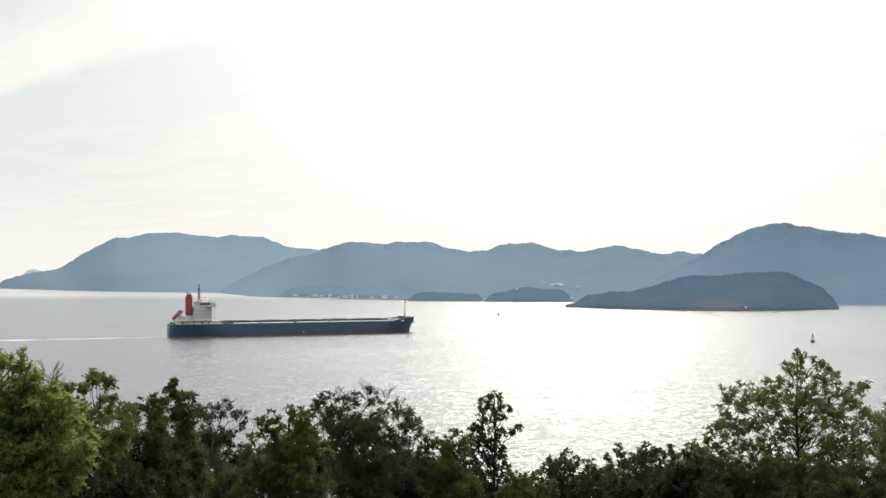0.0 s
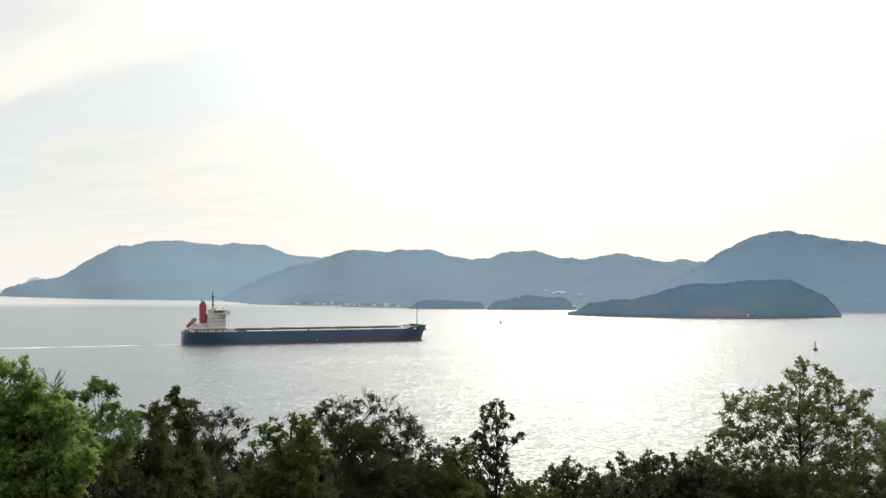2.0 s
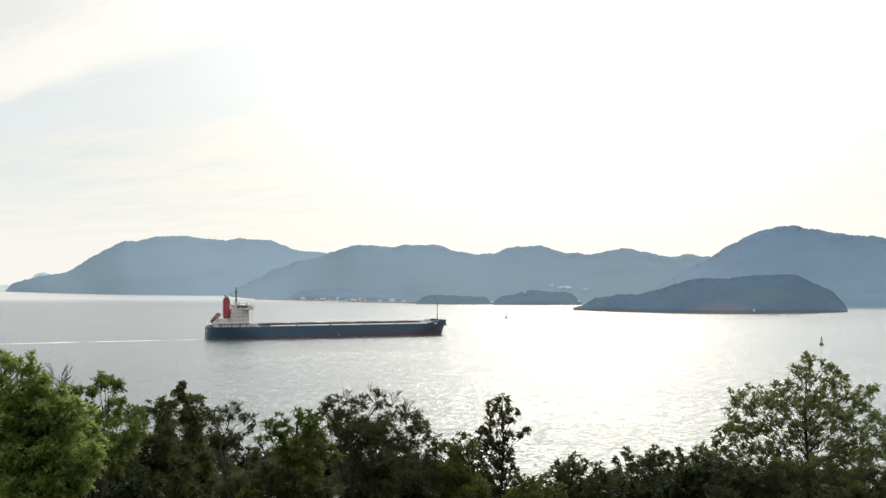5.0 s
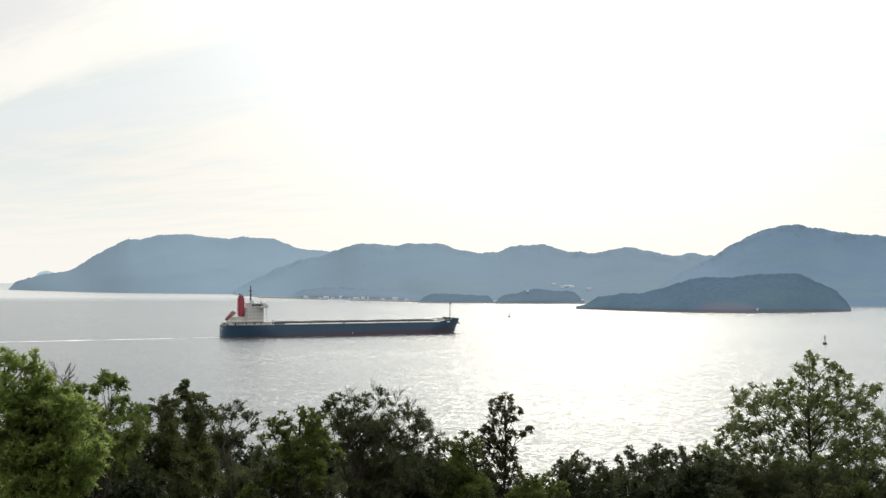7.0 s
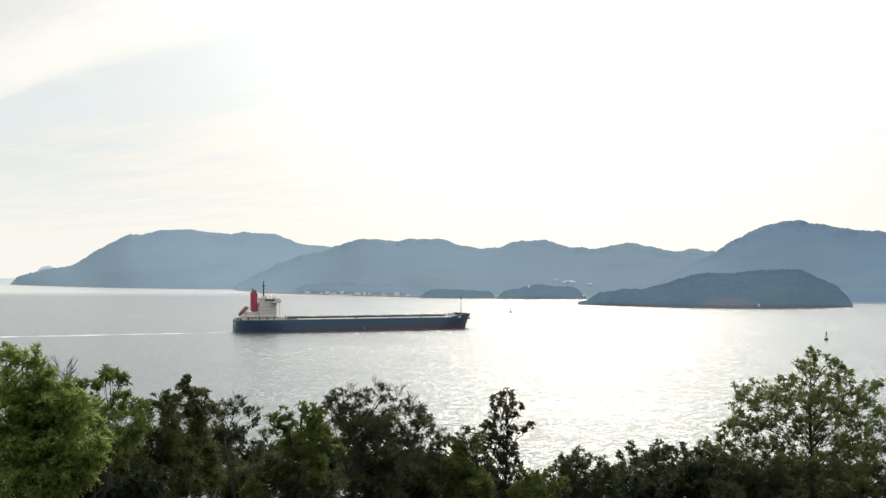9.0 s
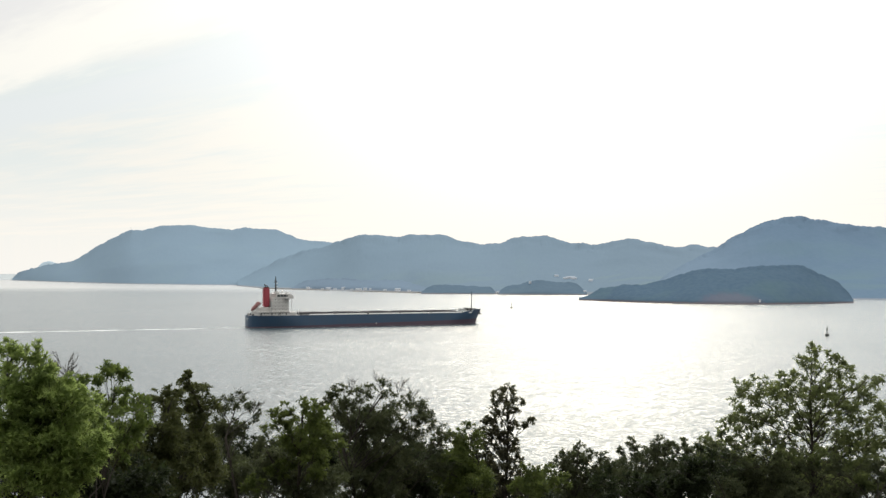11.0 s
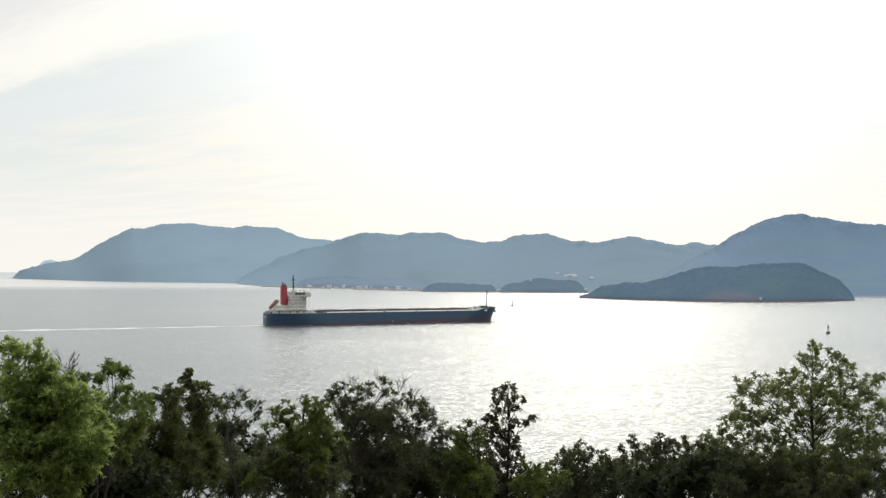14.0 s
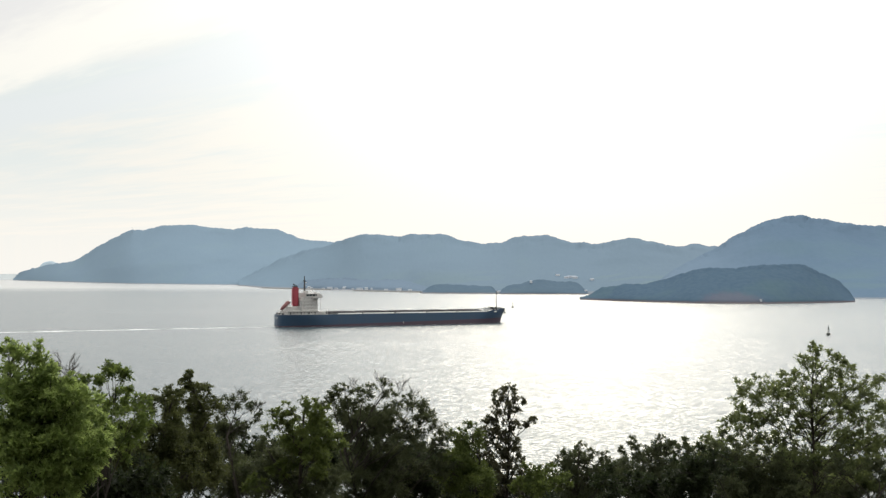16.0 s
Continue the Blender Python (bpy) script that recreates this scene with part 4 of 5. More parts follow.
def make_ship():
    ship = base("cargo_ship", at_time(0), "dark blue bulk carrier with red funnel and cream deckhouse under way", "ship")
    band = lambda x: 0.9 + 3.3 * max(0.0, min(1.0, x / 190))
    hull = hull_shell([lambda x: band(x), lambda x: 5.2 + band(x) * 0.1, lambda x: 8.0, lambda x: hull_top(x) + 0.25], HULL_BLUE, "hull", ship, "dark blue painted steel hull")
    hull_shell([lambda x: -1.5, lambda x: 0.3, lambda x: band(x)], BOOT_RED, "boot_topping", ship, "dull red band at the waterline")
    deck_plate(0.6, 178, DECK, 0.12, ship)
    deck_plate(178, 198.6, DECK + 1.25, 0.15, ship, "forecastle_deck", 14)
    simple("forecastle_bulkhead", DECK_GREY, ship, (177.6, 178.0, -13.5, 13.5, DECK, DECK + 1.25))
    # side stripe plates along the sheer, pale where the bulwark catches the sky
    for s in (-1, 1):
        rail(ship, [(x, s * (half_breadth(x, DECK) - 0.35), DECK + 0.05) for x in range(34, 176, 6)])
        rail(ship, [(x, s * (half_breadth(x, DECK) - 0.3), DECK + 0.05) for x in range(2, 34, 4)])
        rail(ship, [(x, s * max(0.2, half_breadth(x, hull_top(x)) - 0.3), hull_top(x)) for x in (179, 183, 187, 191, 195, 198)])
    # five holds with coamings and rolling covers
    for k in range(5):
        x0 = 40.4 + k * 27.2
        hold = part("hatch", box(bmesh.new(), x0, x0 + 24.0, -8.6, 8.6, DECK, DECK + 1.2, 0.1), HATCH, ship, "weathered grey-brown hatch coaming")
        for j in range(4):
            a = x0 - 0.3 + j * 6.16
            low, high = DECK + 1.75, DECK + 2.05
            rise = ((low, high), (high, high), (high, high), (high, low))[j]
            bm = bmesh.new()
            vs = [bm.verts.new((a + dx, y, z)) for z0 in (None, 1) for dx, y, z in ((0, -9.2, rise[0] if z0 else DECK + 1.15), (6.0, -9.2, rise[1] if z0 else DECK + 1.15), (6.0, 9.2, rise[1] if z0 else DECK + 1.15), (0, 9.2, rise[0] if z0 else DECK + 1.15))]
            for f in ((0, 1, 2, 3), (4, 5, 6, 7), (0, 1, 5, 4), (1, 2, 6, 5), (2, 3, 7, 6), (3, 0, 4, 7)):
                bm.faces.new([vs[i] for i in f])
            part("hatch_cover", bm, HATCH, hold)
        for j in range(9):
            part("coaming_stay", box(bmesh.new(), x0 + 1.6 + j * 2.6, x0 + 1.8 + j * 2.6, -9.1, -8.6, DECK, DECK + 1.1), HATCH, hold)
    # pale pipe runs and their saddles along the deck's sides
    for s in (-1, 1):
        for x0, x1 in ((46, 66), (67, 93), (95, 121), (122, 148), (149, 176)):
            run = part("deck_pipe", tube(bmesh.new(), ((x0, s * 13.6, DECK + 0.62), (x1, s * 13.6, DECK + 0.62)), 0.4, 8), WHITE, ship, "pale deck pipe", True)
            for j in range(4):
                x = x0 + 2 + (x1 - x0 - 4) * j / 3
                part("pipe_saddle", box(bmesh.new(), x - 0.15, x + 0.15, s * 13.6 - 0.45, s * 13.6 + 0.45, DECK, DECK + 0.4), DECK_GREY, run)
    for k in range(6):
        x0 = 37.0 + k * 27.2
        for y0 in (-5.4, 4.4):
            simple("vent_post", HATCH, ship, (x0 - 0.5, x0 + 0.5, y0, y0 + 1.0, DECK, DECK + 1.7), bevel=0.2)
    # deckhouse in tiers
    house = simple("deckhouse", CREAM, ship, (6.2, 31.0, -11.6, 11.6, DECK, DECK + 2.75), bevel=0.12, label="cream painted deckhouse")
    simple("boat_deck", CREAM, house, (5.2, 31.6, -13.6, 13.6, DECK + 2.75, DECK + 2.9), bevel=0.03)
    for k in range(7):
        part("deck_post", tube(bmesh.new(), ((6.0 + 4.1 * k, -13.2, DECK), (6.0 + 4.1 * k, -13.2, DECK + 2.75)), 0.13, 6), CREAM, house)
    for k, wide in enumerate((0.9, 0.5, 0.5, 0.9, 0.5, 1.8, 0.5, 0.9)):
        part("side_door" if wide > 0.8 else "porthole", box(bmesh.new(), 8.0 + 2.8 * k, 8.0 + 2.8 * k + wide, -11.66, -11.55, DECK + (0.3 if wide > 0.8 else 1.4), DECK + 2.1), STEEL_DARK, house)
    for k in range(4):
        z = DECK + 2.9 + 2.65 * k
        simple("deckhouse_tier", CREAM, house, (17.5 + 0.25 * k, 30.4, -10.6 + 0.2 * k, 10.6 - 0.2 * k, z + 0.12, z + 2.65), bevel=0.1)
        simple("deck_ledge", CREAM, house, (17.0 + 0.25 * k, 30.8, -11.2 + 0.2 * k, 11.2 - 0.2 * k, z, z + 0.12), bevel=0.02)
        for j in range(4):
            for s in (-1, 1):
                part("window", box(bmesh.new(), 19.8 + j * 2.7, 20.2 + j * 2.7, s * (10.62 - 0.2 * k) - 0.05, s * (10.62 - 0.2 * k) + 0.05, z + 1.35, z + 1.8), GLASS_DARK, house)
        for j in range(6):
            part("window", box(bmesh.new(), 30.38, 30.46, -8.2 + j * 3, -7.3 + j * 3, z + 1.3, z + 1.85), GLASS_DARK, house)
        rail(house, [(17.1 + 0.25 * k, 11.1 - 0.2 * k, z + 0.1), (17.1 + 0.25 * k, -11.1 + 0.2 * k, z + 0.1), (30.7, -11.1 + 0.2 * k, z + 0.1)], name="tier_railing")
    simple("engine_casing", CREAM, ship, (6.8, 17.4, -6.0, 6.0, DECK + 2.9, DECK + 6.4), bevel=0.1)
    rail(ship, [(5.7, 13.2, DECK + 2.9), (5.7, -13.2, DECK + 2.9), (15.6, -13.2, DECK + 2.9)], name="casing_railing")
    simple("forward_house", CREAM, ship, (31.0, 37.4, -9.0, 9.0, DECK, DECK + 2.4), bevel=0.1)
    part("crane_post", tube(bmesh.new(), ((38.4, -9.5, DECK), (38.4, -9.5, DECK + 4.6)), 0.22, 8), CREAM, ship)
    part("crane_post", tube(bmesh.new(), ((33.2, -11.5, DECK + 3.0), (38.3, -9.6, DECK + 3.8)), 0.14, 6), CREAM, ship)
    # wheelhouse and its wings
    z = DECK + 2.9 + 2.65 * 4
    bridge = simple("wheelhouse", CREAM, ship, (20.6, 31.8, -10.5, 10.5, z, z + 3.0), (20.2, 32.4, -10.9, 10.9, z + 3.0, z + 3.25), bevel=0.1, label="cream wheelhouse with wide wings")
    for s in (-1, 1):
        simple("bridge_wing", CREAM, bridge, (26.4, 32.6, min(s * 10.4, s * 16.1), max(s * 10.4, s * 16.1), z - 0.25, z), (26.4, 32.6, min(s * 15.9, s * 16.1), max(s * 15.9, s * 16.1), z, z + 1.2),
               (32.4, 32.6, min(s * 10.4, s * 16.1), max(s * 10.4, s * 16.1), z, z + 1.2), (28.6, 32.2, min(s * 13.6, s * 15.8), max(s * 13.6, s * 15.8), z, z + 2.6), bevel=0.03)
        part("wing_bracket", tube(bmesh.new(), ((29.0, s * 10.2, z - 3.4), (29.6, s * 15.4, z - 0.2)), 0.22, 6), CREAM, bridge)
    for j in range(8):
        part("window", box(bmesh.new(), 31.76, 31.84, -9.6 + j * 2.45, -7.9 + j * 2.45, z + 1.2, z + 2.4), GLASS_DARK, bridge)
    for j in range(4):
        for s in (-1, 1):
            part("window", box(bmesh.new(), 21.2 + j * 2.5, 23.4 + j * 2.5, s * 10.52 - 0.04, s * 10.52 + 0.04, z + 1.0, z + 2.5), GLASS_DARK, bridge)
    rail(bridge, [(20.4, 10.6, z + 3.25), (20.4, -10.6, z + 3.25), (32.2, -10.6, z + 3.25), (32.2, 10.6, z + 3.25)], name="roof_railing")
    simple("locker", CREAM, bridge, (21.0, 24.0, -6.0, -2.0, z + 3.25, z + 5.0), bevel=0.1)
    simple("locker", CREAM, bridge, (28.4, 29.8, -8.5, -7.0, z + 3.25, z + 4.6), bevel=0.1)
    part("satellite_dome", bmesh_dome((29.5, 5.0, z + 4.6), 1.0), WHITE, bridge, smooth=True)
    # signal mast
    bm = tube(bmesh.new(), ((22.6, -0.6, z + 3.2), (22.6, 0, 39.4)), [0.7, 0.34], 8)
    mast = part("signal_mast", bm, STEEL_DARK, ship, "dark signal mast")
    for zz, w in ((35.2, 3.0), (32.6, 1.9), (30.2, 2.6)):
        part("yard", tube(bmesh.new(), ((22.6, -w, zz), (22.6, w, zz)), 0.12, 6), STEEL_DARK, mast)
        part("yard", tube(bmesh.new(), ((22.6 - 0.6 * w, 0, zz - 0.3), (22.6 + 0.6 * w, 0, zz - 0.3)), 0.12, 6), STEEL_DARK, mast)
    part("mast_platform", box(bmesh.new(), 21.9, 23.3, -1.1, 1.1, 35.4, 36.2, 0.15), STEEL_DARK, mast)
    part("radar_scanner", box(bmesh.new(), 23.4, 23.9, -2.1, 2.1, 34.0, 34.5, 0.08), WHITE, mast)
    part("radar_scanner", box(bmesh.new(), 23.6, 24.0, -1.4, 1.4, 31.6, 32.0, 0.08), WHITE, mast)
    # funnel
    bm = bmesh.new()
    box(bm, 12.8, 17.4, -2.8, 2.8, DECK + 6.2, 31.0, 0.8)
    funnel = part("funnel", bm, FUNNEL_RED, ship, "plain red funnel", True)
    funnel.data.shade_flat()
    part("funnel_cap", box(bmesh.new(), 13.1, 17.1, -2.5, 2.5, 31.0, 31.5, 0.2), STEEL_DARK, funnel)
    for px, py, pz in ((14.2, -1.2, 33.4), (14.8, 1.3, 33.0), (16.2, 0.0, 32.6)):
        part("exhaust_pipe", tube(bmesh.new(), ((px, py, 31.3), (px, py, pz - 0.7), (px - 0.9, py, pz)), 0.38, 8), STEEL_DARK, funnel)
    part("funnel_badge", box(bmesh.new(), 13.8, 16.4, -2.86, -2.8, 24.0, 27.4), FUNNEL_RED, funnel)
    # free-fall lifeboat on its ramp over the stern
    cradle = base_part("lifeboat_davit", ship)
    tilt = pose(5.4, -6.5, DECK + 7.4, 0, -43, 0)
    for s in (-1.3, 1.3):
        bm = bmesh.new()
        box(bm, -5.6, 5.4, s - 0.15, s + 0.15, -1.6, -1.2, 0, tilt)
        tube(bm, ((-0.2, -6.5 + s, DECK), (0.4, -6.5 + s, DECK + 2.4)), 0.2, 6)
        tube(bm, ((7.6, -6.5 + s, DECK + 2.8), (7.6, -6.5 + s, DECK + 8.0)), 0.2, 6)
        part("ramp_rail", bm, CREAM, cradle)
    bm = bmesh.new()
    rings = [(-5.0, 0.3, 0.35), (-4.1, 1.1, 1.0), (-2.4, 1.6, 1.4), (0.6, 1.65, 1.5), (3.1, 1.5, 1.5), (4.3, 1.1, 1.2)]
    loops = []
    for lx, w, hh in rings:
        loops.append([bm.verts.new(tilt @ Vector((lx, w * math.cos(q), hh * math.sin(q)))) for q in (2 * math.pi * j / 12 for j in range(12))])
    for a, b in zip(loops, loops[1:]):
        for j in range(12):
            bm.faces.new((a[j], a[(j + 1) % 12], b[(j + 1) % 12], b[j]))
    bm.faces.new(loops[0]), bm.faces.new(loops[-1])
    boat = part("lifeboat", bm, BOAT_RED, ship, "orange-red enclosed lifeboat", True)
    part("coxswain_hood", box(bmesh.new(), 1.4, 3.2, -0.8, 0.8, 0.9, 1.7, 0.2, tilt), BOAT_RED, boat)
    part("stores_crane", tube(bmesh.new(), ((8.6, -10.4, DECK + 2.9), (8.6, -10.4, DECK + 7.2), (5.6, -11.6, DECK + 8.6)), [0.26, 0.22, 0.12], 6), CREAM, ship)
    part("ensign_staff", tube(bmesh.new(), ((1.2, 0, DECK), (0.2, 0, DECK + 5.5)), [0.1, 0.05], 5), CREAM, ship)
    for k in range(3):
        part("deck_ladder", box(bmesh.new(), 16.2 + 0.3 * k, 17.0 + 0.3 * k, -9.6, -9.3, DECK + 2.9 + 2.65 * k, DECK + 5.55 + 2.65 * k, 0, None), DECK_GREY, house)
    part("lower_wing_post", tube(bmesh.new(), ((31.4, -14.8, DECK + 2.9), (31.4, -14.8, DECK + 13.4)), 0.16, 6), CREAM, house)
    simple("aft_house", CREAM, ship, (7.5, 10.8, 7.0, 12.0, DECK + 2.9, DECK + 5.4), bevel=0.1)
    # stern gear, forecastle gear and bow mast
    for px, py in ((3.0, -8), (3.0, 8), (1.8, 0), (3.5, 3.5)):
        part("winch", tube(bmesh.new(), ((px, py - 1.1, DECK + 0.9), (px, py + 1.1, DECK + 0.9)), 0.75, 10), STEEL_DARK, ship)
    top = DECK + 1.25
    part("bow_mast", tube(bmesh.new(), ((191.4, 0, top), (191.4, 0, top + 16.0)), [0.4, 0.22], 8), STEEL_DARK, ship)
    part("mast_light", box(bmesh.new(), 191.0, 192.2, -0.5, 0.5, top + 13.0, top + 13.8, 0.05), STEEL_DARK, ship)
    for y0 in (-5.5, 2.4):
        simple("windlass", STEEL_DARK, ship, (186.0, 190.0, y0, y0 + 3.1, top, top + 2.3), bevel=0.3)
    simple("bollard", STEEL_DARK, ship, (192.5, 194.5, -2.5, -1.2, top, top + 2.0), bevel=0.3)
    simple("store_hatch", DECK_GREY, ship, (180.5, 184.5, -3.0, 3.0, top, top + 2.0), bevel=0.1)
    simple("landing_platform", DECK_GREY, ship, (169.0, 177.5, -8.0, -4.0, DECK + 2.5, DECK + 2.8), (169.6, 170.0, -7.6, -7.2, DECK, DECK + 2.5), (176.4, 176.8, -7.6, -7.2, DECK, DECK + 2.5), (169.6, 170.0, -4.8, -4.4, DECK, DECK + 2.5), bevel=0.03)
    # bow bulwark, raised at the stem
    prow = [(x, max(0.08, half_breadth(x, hull_top(x)) - 0.03)) for x in (187, 189, 191, 193, 195, 196.5, 197.8, 198.6)]
    for s in (-1, 1):
        bm = bmesh.new()
        pairs = [(bm.verts.new((x, s * w, hull_top(x) + 0.2)), bm.verts.new((x + 0.25, s * (w + 0.12), hull_top(x) + 1.0)), bm.verts.new((x + 0.25, s * (w - 0.05), hull_top(x) + 1.0)), bm.verts.new((x, s * max(0.02, w - 0.2), hull_top(x) + 0.2))) for x, w in prow]
        for a, b in zip(pairs, pairs[1:]):
            for j in range(4):
                bm.faces.new((a[j], a[(j + 1) % 4], b[(j + 1) % 4], b[j]))
        part("bulwark", bm, HULL_BLUE, ship)
    for s in (-1, 1):
        bm = bmesh.new()
        w = half_breadth(195.0, 9.5)
        box(bm, 195.6, 196.2, s * (w + 0.2) - 0.3, s * (w + 0.2) + 0.3, 8.2, 11.4, 0.1)
        box(bm, 194.4, 197.4, s * (w + 0.3) - 0.25, s * (w + 0.3) + 0.25, 7.6, 8.4, 0.15)
        part("anchor", bm, STEEL_DARK, ship, "black stowed anchor")
    # writing too small to read: pale bars on quarter, transom and bow; draught marks
    for px, py, wx, wy, zz in ((0.5, -4.0, 0.25, 8.0, 6.9), (0.5, -2.5, 0.3, 5.0, 5.9)):
        part("name_bar", box(bmesh.new(), px - wx, px, py, py + wy, zz, zz + 0.4), DECK_GREY, ship)
    for px in (100.0,):
        w = half_breadth(px, 5.0)
        part("draught_marks", box(bmesh.new(), px, px + 0.5, -w - 0.05, -w + 0.3, 1.6, 2.9), CREAM, ship)
    w = half_breadth(183.0, 9.0)
    part("name_bar", box(bmesh.new(), 180.5, 185.0, -w - 0.15, -w + 0.35, 9.2, 10.0), WHITE, ship)
    return ship


def bmesh_dome(at, r):
    bm = bmesh.new()
    bmesh.ops.create_icosphere(bm, subdivisions=2, radius=r, matrix=Matrix.Translation(at))
    return bm


def base_part(name, parent):
    ob = new(name)
    ob.parent = parent
    return ob


ship = make_ship()
ship.scale = (1.015, 1.015, 1.015)


# ---- wake, foam and buoys ----
def make_wake():
    """The ship's trail: ragged foam streaks on the water, astern and along the sides."""
    thing = base("wake", at_time(0), "thin white foam trail behind the ship", "wake")
    for lane, wide, z, mat in ((0.0, 5.0, 0.05, FOAM), (9.0, 2.6, 0.056, SLICK)):
        bm = bmesh.new()
        sides = []
        for k in range(150):
            x = 0.5 - 2.3 * k
            y = lane * (1 + 0.0012 * k) + 0.7 * math.sin(0.21 * k + lane) + dice.normal() * 0.15
            w = wide * (0.65 + 0.35 * math.sin(0.37 * k + 2 * lane) * math.sin(0.11 * k)) * min(1.0, 0.5 + k / 60) * dice.uniform(0.85, 1.1)
            sides.append((bm.verts.new((x, y + w, z)), bm.verts.new((x, y - w * dice.uniform(0.8, 1.1), z))))
        for p, q in zip(sides, sides[1:]):
            bm.faces.new((p[0], q[0], q[1], p[1]))
        part("foam_trail" if mat is FOAM else "slick", bm, mat, thing, "" if mat is FOAM else "dark smooth slick beside the foam")
    bm = bmesh.new()
    for s in (-1, 1):
        x = 196.0
        while x > 0:
            long = dice.uniform(2, 6)
            w = max(0.0, half_breadth(x, 0.2)) + 0.2
            t = 0.8 if x < 180 else 1.8
            q = [bm.verts.new(p) for p in ((x, s * (w - 0.3), 0.05), (x - long, s * (max(0.0, half_breadth(x - long, 0.2)) - 0.1), 0.05), (x - long, s * (half_breadth(max(0.0, x - long), 0.2) + t * dice.uniform(0.3, 1.2)), 0.05), (x, s * (w + t * dice.uniform(0.2, 1.0)), 0.05))]
            bm.faces.new(q)
            x -= long * dice.uniform(1.0, 2.6 if x < 180 else 1.1)
    for k in range(10):
        x, y = 196 + dice.uniform(0, 7), dice.uniform(-3, 3)
        q = [bm.verts.new((x + dx, y + dy, 0.05)) for dx, dy in ((-1.5, -0.5), (0.8, -0.7), (1.4, 0.3), (-0.6, 0.8))]
        bm.faces.new(q)
    tagged(part("bow_foam", bm, FOAM, thing), kind="stuff")
    return thing


wake = make_wake()


def make_buoy(x, y, size, colour, label):
    thing = base("buoy", pose(x, y, 0), label, "buoy", "channel buoys")
    bm = tube(bmesh.new(), ((0, 0, -0.8), (0, 0, 0.2), (0, 0, 1.3), (0, 0, 1.7)), [0.9 * size, 1.35 * size, 1.35 * size, 0.9 * size], 16)
    part("float", bm, colour, thing, smooth=False)
    bm = bmesh.new()
    for k in range(4):
        q = math.pi / 4 + k * math.pi / 2
        tube(bm, ((0.8 * size * math.cos(q), 0.8 * size * math.sin(q), 1.6), (0.28 * size * math.cos(q), 0.28 * size * math.sin(q), 4.9)), 0.09, 5)
    for zz, r in ((2.7, 0.68), (3.8, 0.48)):
        tube(bm, [(r * size * math.cos(q), r * size * math.sin(q), zz) for q in (2 * math.pi * k / 10 for k in range(11))], 0.06, 4)
    part("tower", bm, colour, thing)
    part("lantern_house", tube(bmesh.new(), ((0, 0, 4.2), (0, 0, 5.3)), [0.55 * size, 0.5 * size], 12), colour, thing)
    part("lantern", tube(bmesh.new(), ((0, 0, 5.3), (0, 0, 6.0), (0, 0, 6.2)), [0.2, 0.2, 0.08], 10), GLASS_DARK, thing)
    part("top_mark", tube(bmesh.new(), ((0, 0, 6.2), (0, 0, 6.5), (0, 0, 7.1)), [0.06, 0.4 * size, 0.03], 10), colour, thing)
    return thing


make_buoy(257.0, 727.0, 1.0, BUOY_PAINT, "dark lattice channel buoy with a light")
make_buoy(66.9, 1260.0, 1.1, CONCRETE, "far pale grey channel buoy on bright water")


# ---- the far isle, the shore village and its sea walls ----
def make_far_isle():
    n = 40
    xs = np.linspace(-1, 1, n)
    gx, gy = np.meshgrid(xs, np.linspace(-1, 1, 12))
    z = np.sqrt(np.maximum(0.0, (1 - gx ** 2) * (1 - gy ** 2))) * (1 + 0.1 * values(gx, gy, 0.9, 2, 4.0)) * 86
    z[:, 0], z[:, -1], z[0], z[-1] = -1, -1, -1, -1
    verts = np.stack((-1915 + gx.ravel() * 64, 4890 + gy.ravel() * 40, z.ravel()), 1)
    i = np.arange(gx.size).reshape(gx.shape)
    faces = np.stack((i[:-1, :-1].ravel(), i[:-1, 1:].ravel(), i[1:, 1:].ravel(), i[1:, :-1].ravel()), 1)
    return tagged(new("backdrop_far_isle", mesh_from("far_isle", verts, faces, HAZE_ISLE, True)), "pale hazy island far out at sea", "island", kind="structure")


make_far_isle()


def make_house(x, y, z, long, deep, tall, turn, roof_rise):
    thing = base("house", pose(x, y, z, 0, 0, turn), "small pale house with a grey tiled roof by the shore", "house", "shore village")
    part("wall", box(bmesh.new(), -long / 2, long / 2, -deep / 2, deep / 2, -1.5, tall), HOUSE_WALL, thing)
    bm = bmesh.new()
    a, b = long / 2 + 0.5, deep / 2 + 0.6
    vs = [bm.verts.new(p) for p in ((-a, -b, tall), (a, -b, tall), (a, b, tall), (-a, b, tall), (-a, 0, tall + roof_rise), (a, 0, tall + roof_rise))]
    for f in ((0, 1, 2, 3), (0, 1, 5, 4), (2, 3, 4, 5), (0, 4, 3), (1, 2, 5)):
        bm.faces.new([vs[i] for i in f])
    part("roof", bm, HOUSE_ROOF, thing)
    for k in range(max(2, int(long / 4))):
        wx = -long / 2 + long * (k + 0.5) / max(2, int(long / 4))
        part("window", box(bmesh.new(), wx - 0.3, wx + 0.3, -deep / 2 - 0.06, -deep / 2 + 0.05, tall * 0.45, tall * 0.7), GLASS_DARK, thing)
    return thing


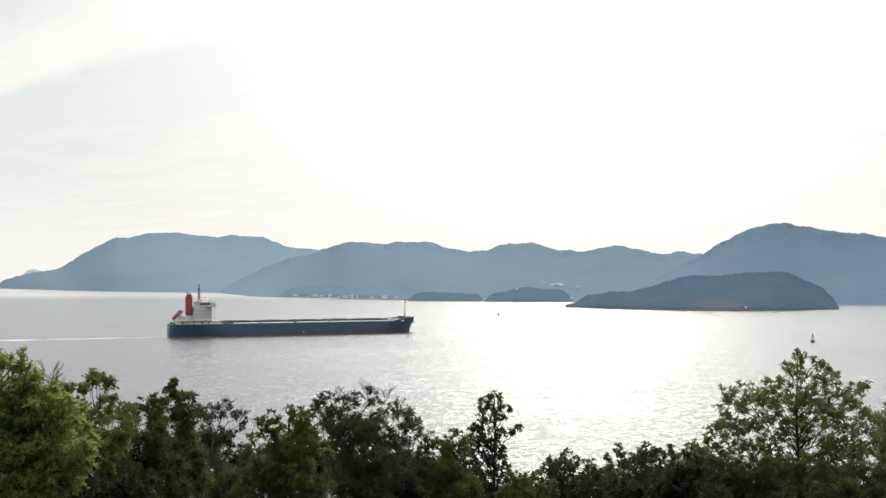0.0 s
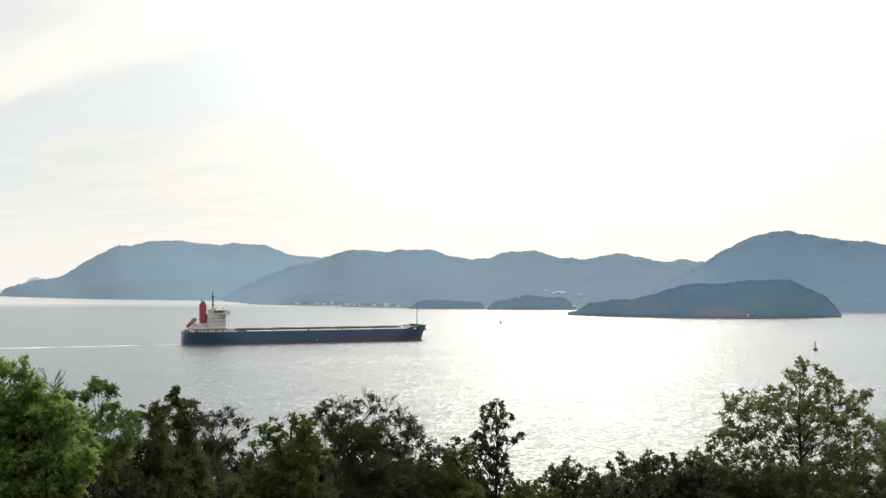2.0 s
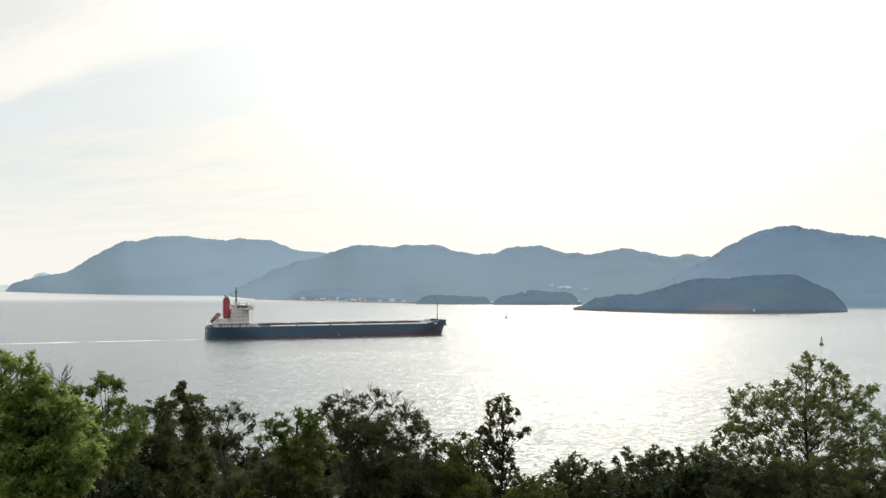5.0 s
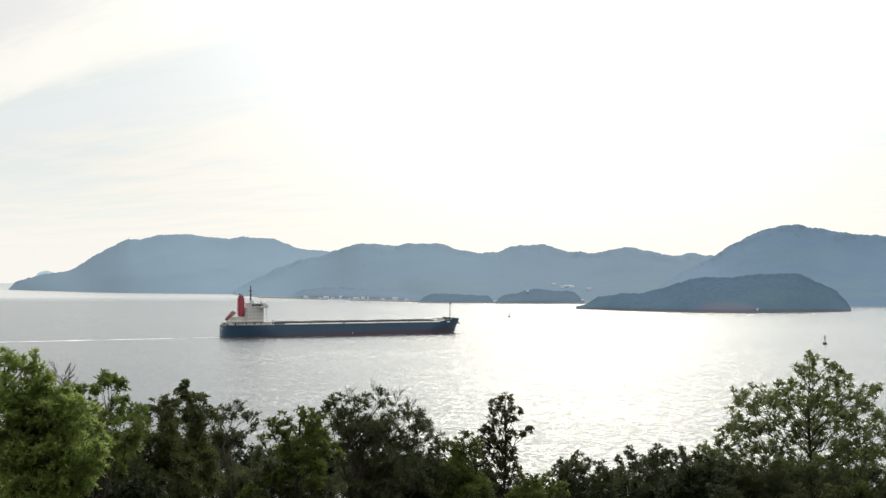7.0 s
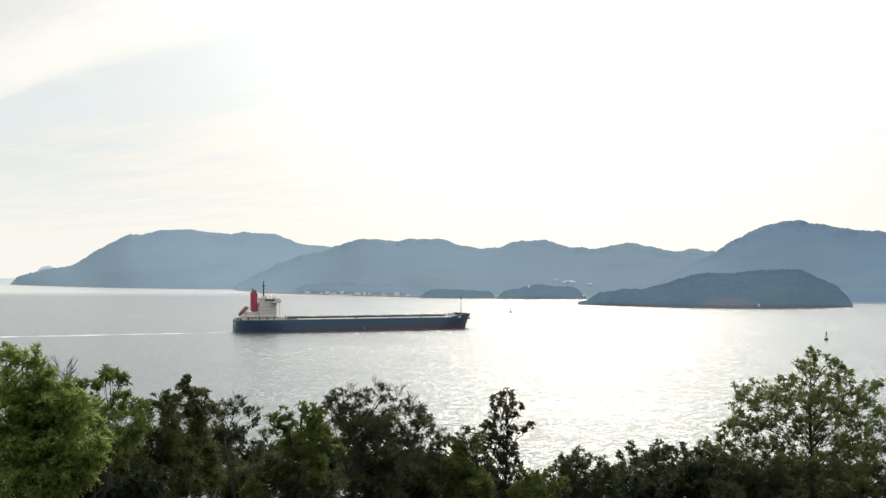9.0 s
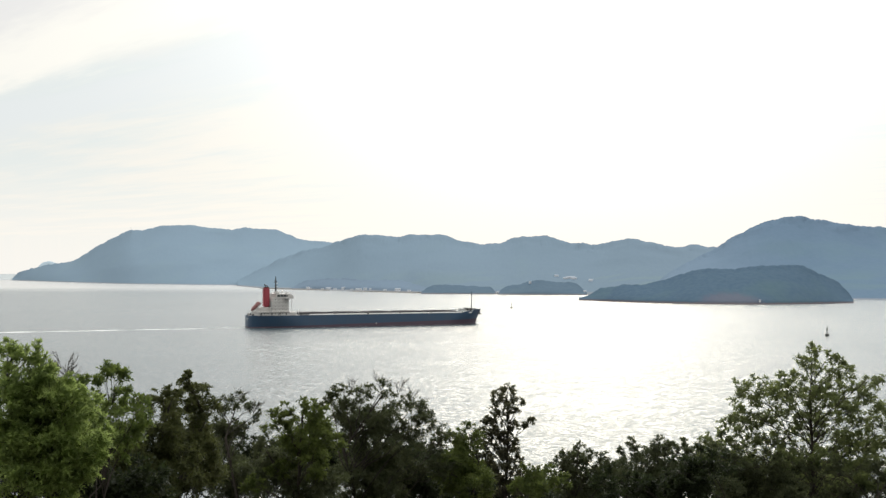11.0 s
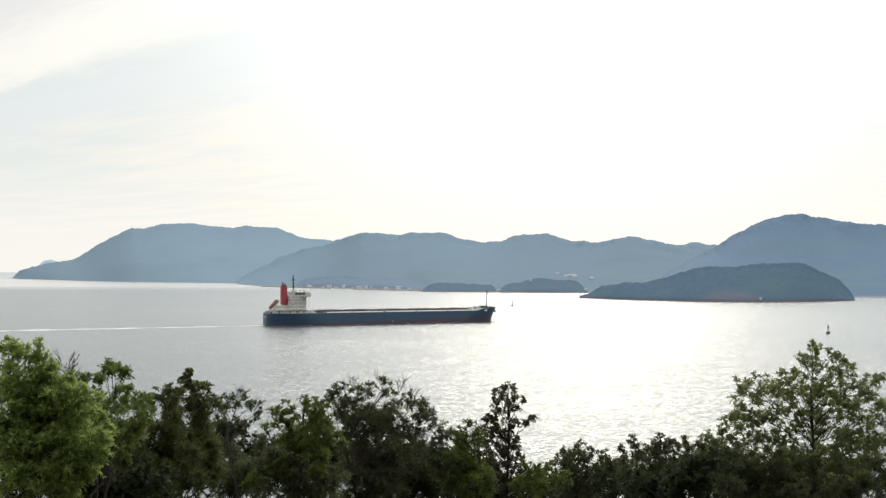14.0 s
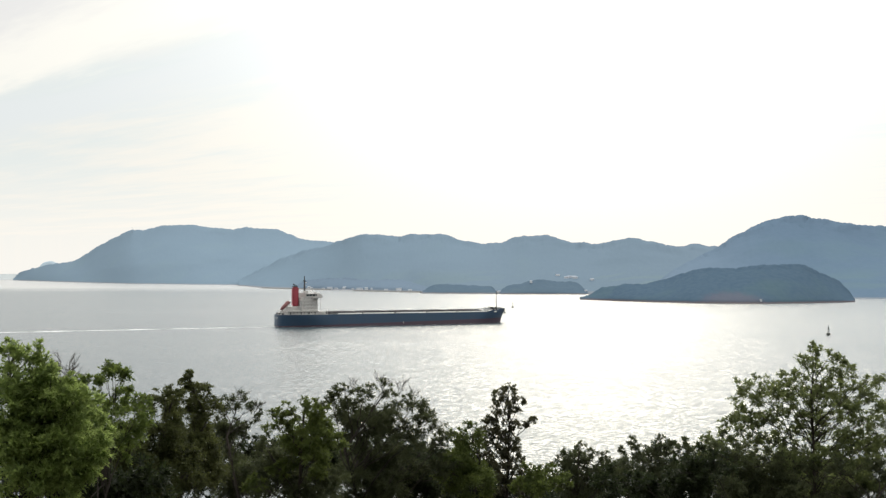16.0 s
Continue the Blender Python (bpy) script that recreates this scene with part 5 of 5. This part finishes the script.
def village():
    spots = [(-0.142, 2420), (-0.128, 2400), (-0.122, 2395), (-0.116, 2385), (-0.109, 2375), (-0.100, 2330), (-0.093, 2310), (-0.087, 2300), (-0.082, 2300), (-0.068, 2250),
             (-0.055, 2200), (-0.045, 2180), (0.041, 2030), (0.044, 2035), (0.115, 1990), (0.119, 1990), (0.123, 1985), (0.386, 1720), (0.391, 1715)]
    spots += [(a + dice.uniform(-0.003, 0.003), d + dice.uniform(8, 26)) for a, d in spots[:12:2]]
    for a, d in spots:
        make_house(a * d, d, 2.2, dice.choice((3.5, 5.0, 7.0, 12.0)), dice.uniform(4, 6), dice.choice((1.2, 1.8, 2.6, 4.2)), dice.uniform(-25, 25), dice.uniform(1.0, 1.8))


village()


for bearing, height, long in ((0.1045, 27.0, 9.0), (0.1090, 29.5, 19.0), (0.1125, 26.5, 11.0), (0.0960, 32.0, 8.0), (-0.0600, 20.0, 7.0), (0.1290, 24.0, 8.0)):
    hx, hy, hz = seat(middle_land, bearing, height)
    make_house(hx, hy, hz + 0.6, long, 6.0, 1.5, dice.uniform(-20, 20), 1.6)
hx, hy, hz = seat(islet_land, 0.0710, 19.5)
make_house(hx, hy, hz + 2.5, 4.0, 3.5, 2.4, 10.0, 1.0)
hx, hy, hz = seat(island_land, 0.2900, 2.2)
make_house(hx, hy, hz + 0.3, 2.6, 2.2, 1.3, -8.0, 0.6)


def radio_mast(x, y, z):
    thing = base("radio_mast", pose(x, y, z), "slim grey radio mast on the headland crest", "mast")
    part("pole", tube(bmesh.new(), ((0, 0, -6), (0, 0, 15)), [0.45, 0.2], 6), CONCRETE, thing)
    part("aerial", tube(bmesh.new(), ((-1.0, 0, 12), (1.0, 0, 12)), 0.2, 5), CONCRETE, thing)


radio_mast(-0.3129 * 3845, 3845.0, 190.0)


def sea_wall(name, a0, d0, a1, d1, tall, label):
    p, q = Vector((a0 * d0, d0, 0)), Vector((a1 * d1, d1, 0))
    way = (q - p).normalized()
    out = Vector((way.y, -way.x, 0))
    bm = bmesh.new()
    n = 24
    rows = []
    for k in range(n + 1):
        c = p.lerp(q, k / n)
        w = 4 + 1.5 * dice.uniform(-1, 1)
        rows.append([bm.verts.new(c + out * o + Vector((0, 0, zz))) for o, zz in ((w, -1.0), (w * 0.5, tall * dice.uniform(0.8, 1.1)), (-w * 0.5, tall), (-w, -1.0))])
    for a, b in zip(rows, rows[1:]):
        for j in range(3):
            bm.faces.new((a[j], b[j], b[j + 1], a[j + 1]))
    for r in (rows[0], rows[-1]):
        bm.faces.new(r)
    return tagged(new(name, mesh_of(name, bm, CONCRETE)), label, "breakwater", "breakwaters")


sea_wall("breakwater", -0.187, 2570, -0.122, 2340, 2.6, "low grey breakwater off the village")
sea_wall("breakwater", -0.098, 2240, -0.035, 2090, 2.6, "long grey sea wall with rubble foot")
sea_wall("breakwater", 0.036, 2010, 0.046, 2000, 2.2, "short pale quay between the islets")


# ---- what moves ----
def motions():
    walk(ship, [(t, at_time(t)) for t in (0.0, 4.0, 8.0, 12.0, 16.0)])
    walk(wake, [(t, at_time(t)) for t in (0.0, 4.0, 8.0, 12.0, 16.0)])
    walk(sea, [(0.0, pose(0, 0, 0)), (8.0, pose(-5.0, -6.0, 0)), (16.0, pose(-10.0, -12.0, 0))])


motions()
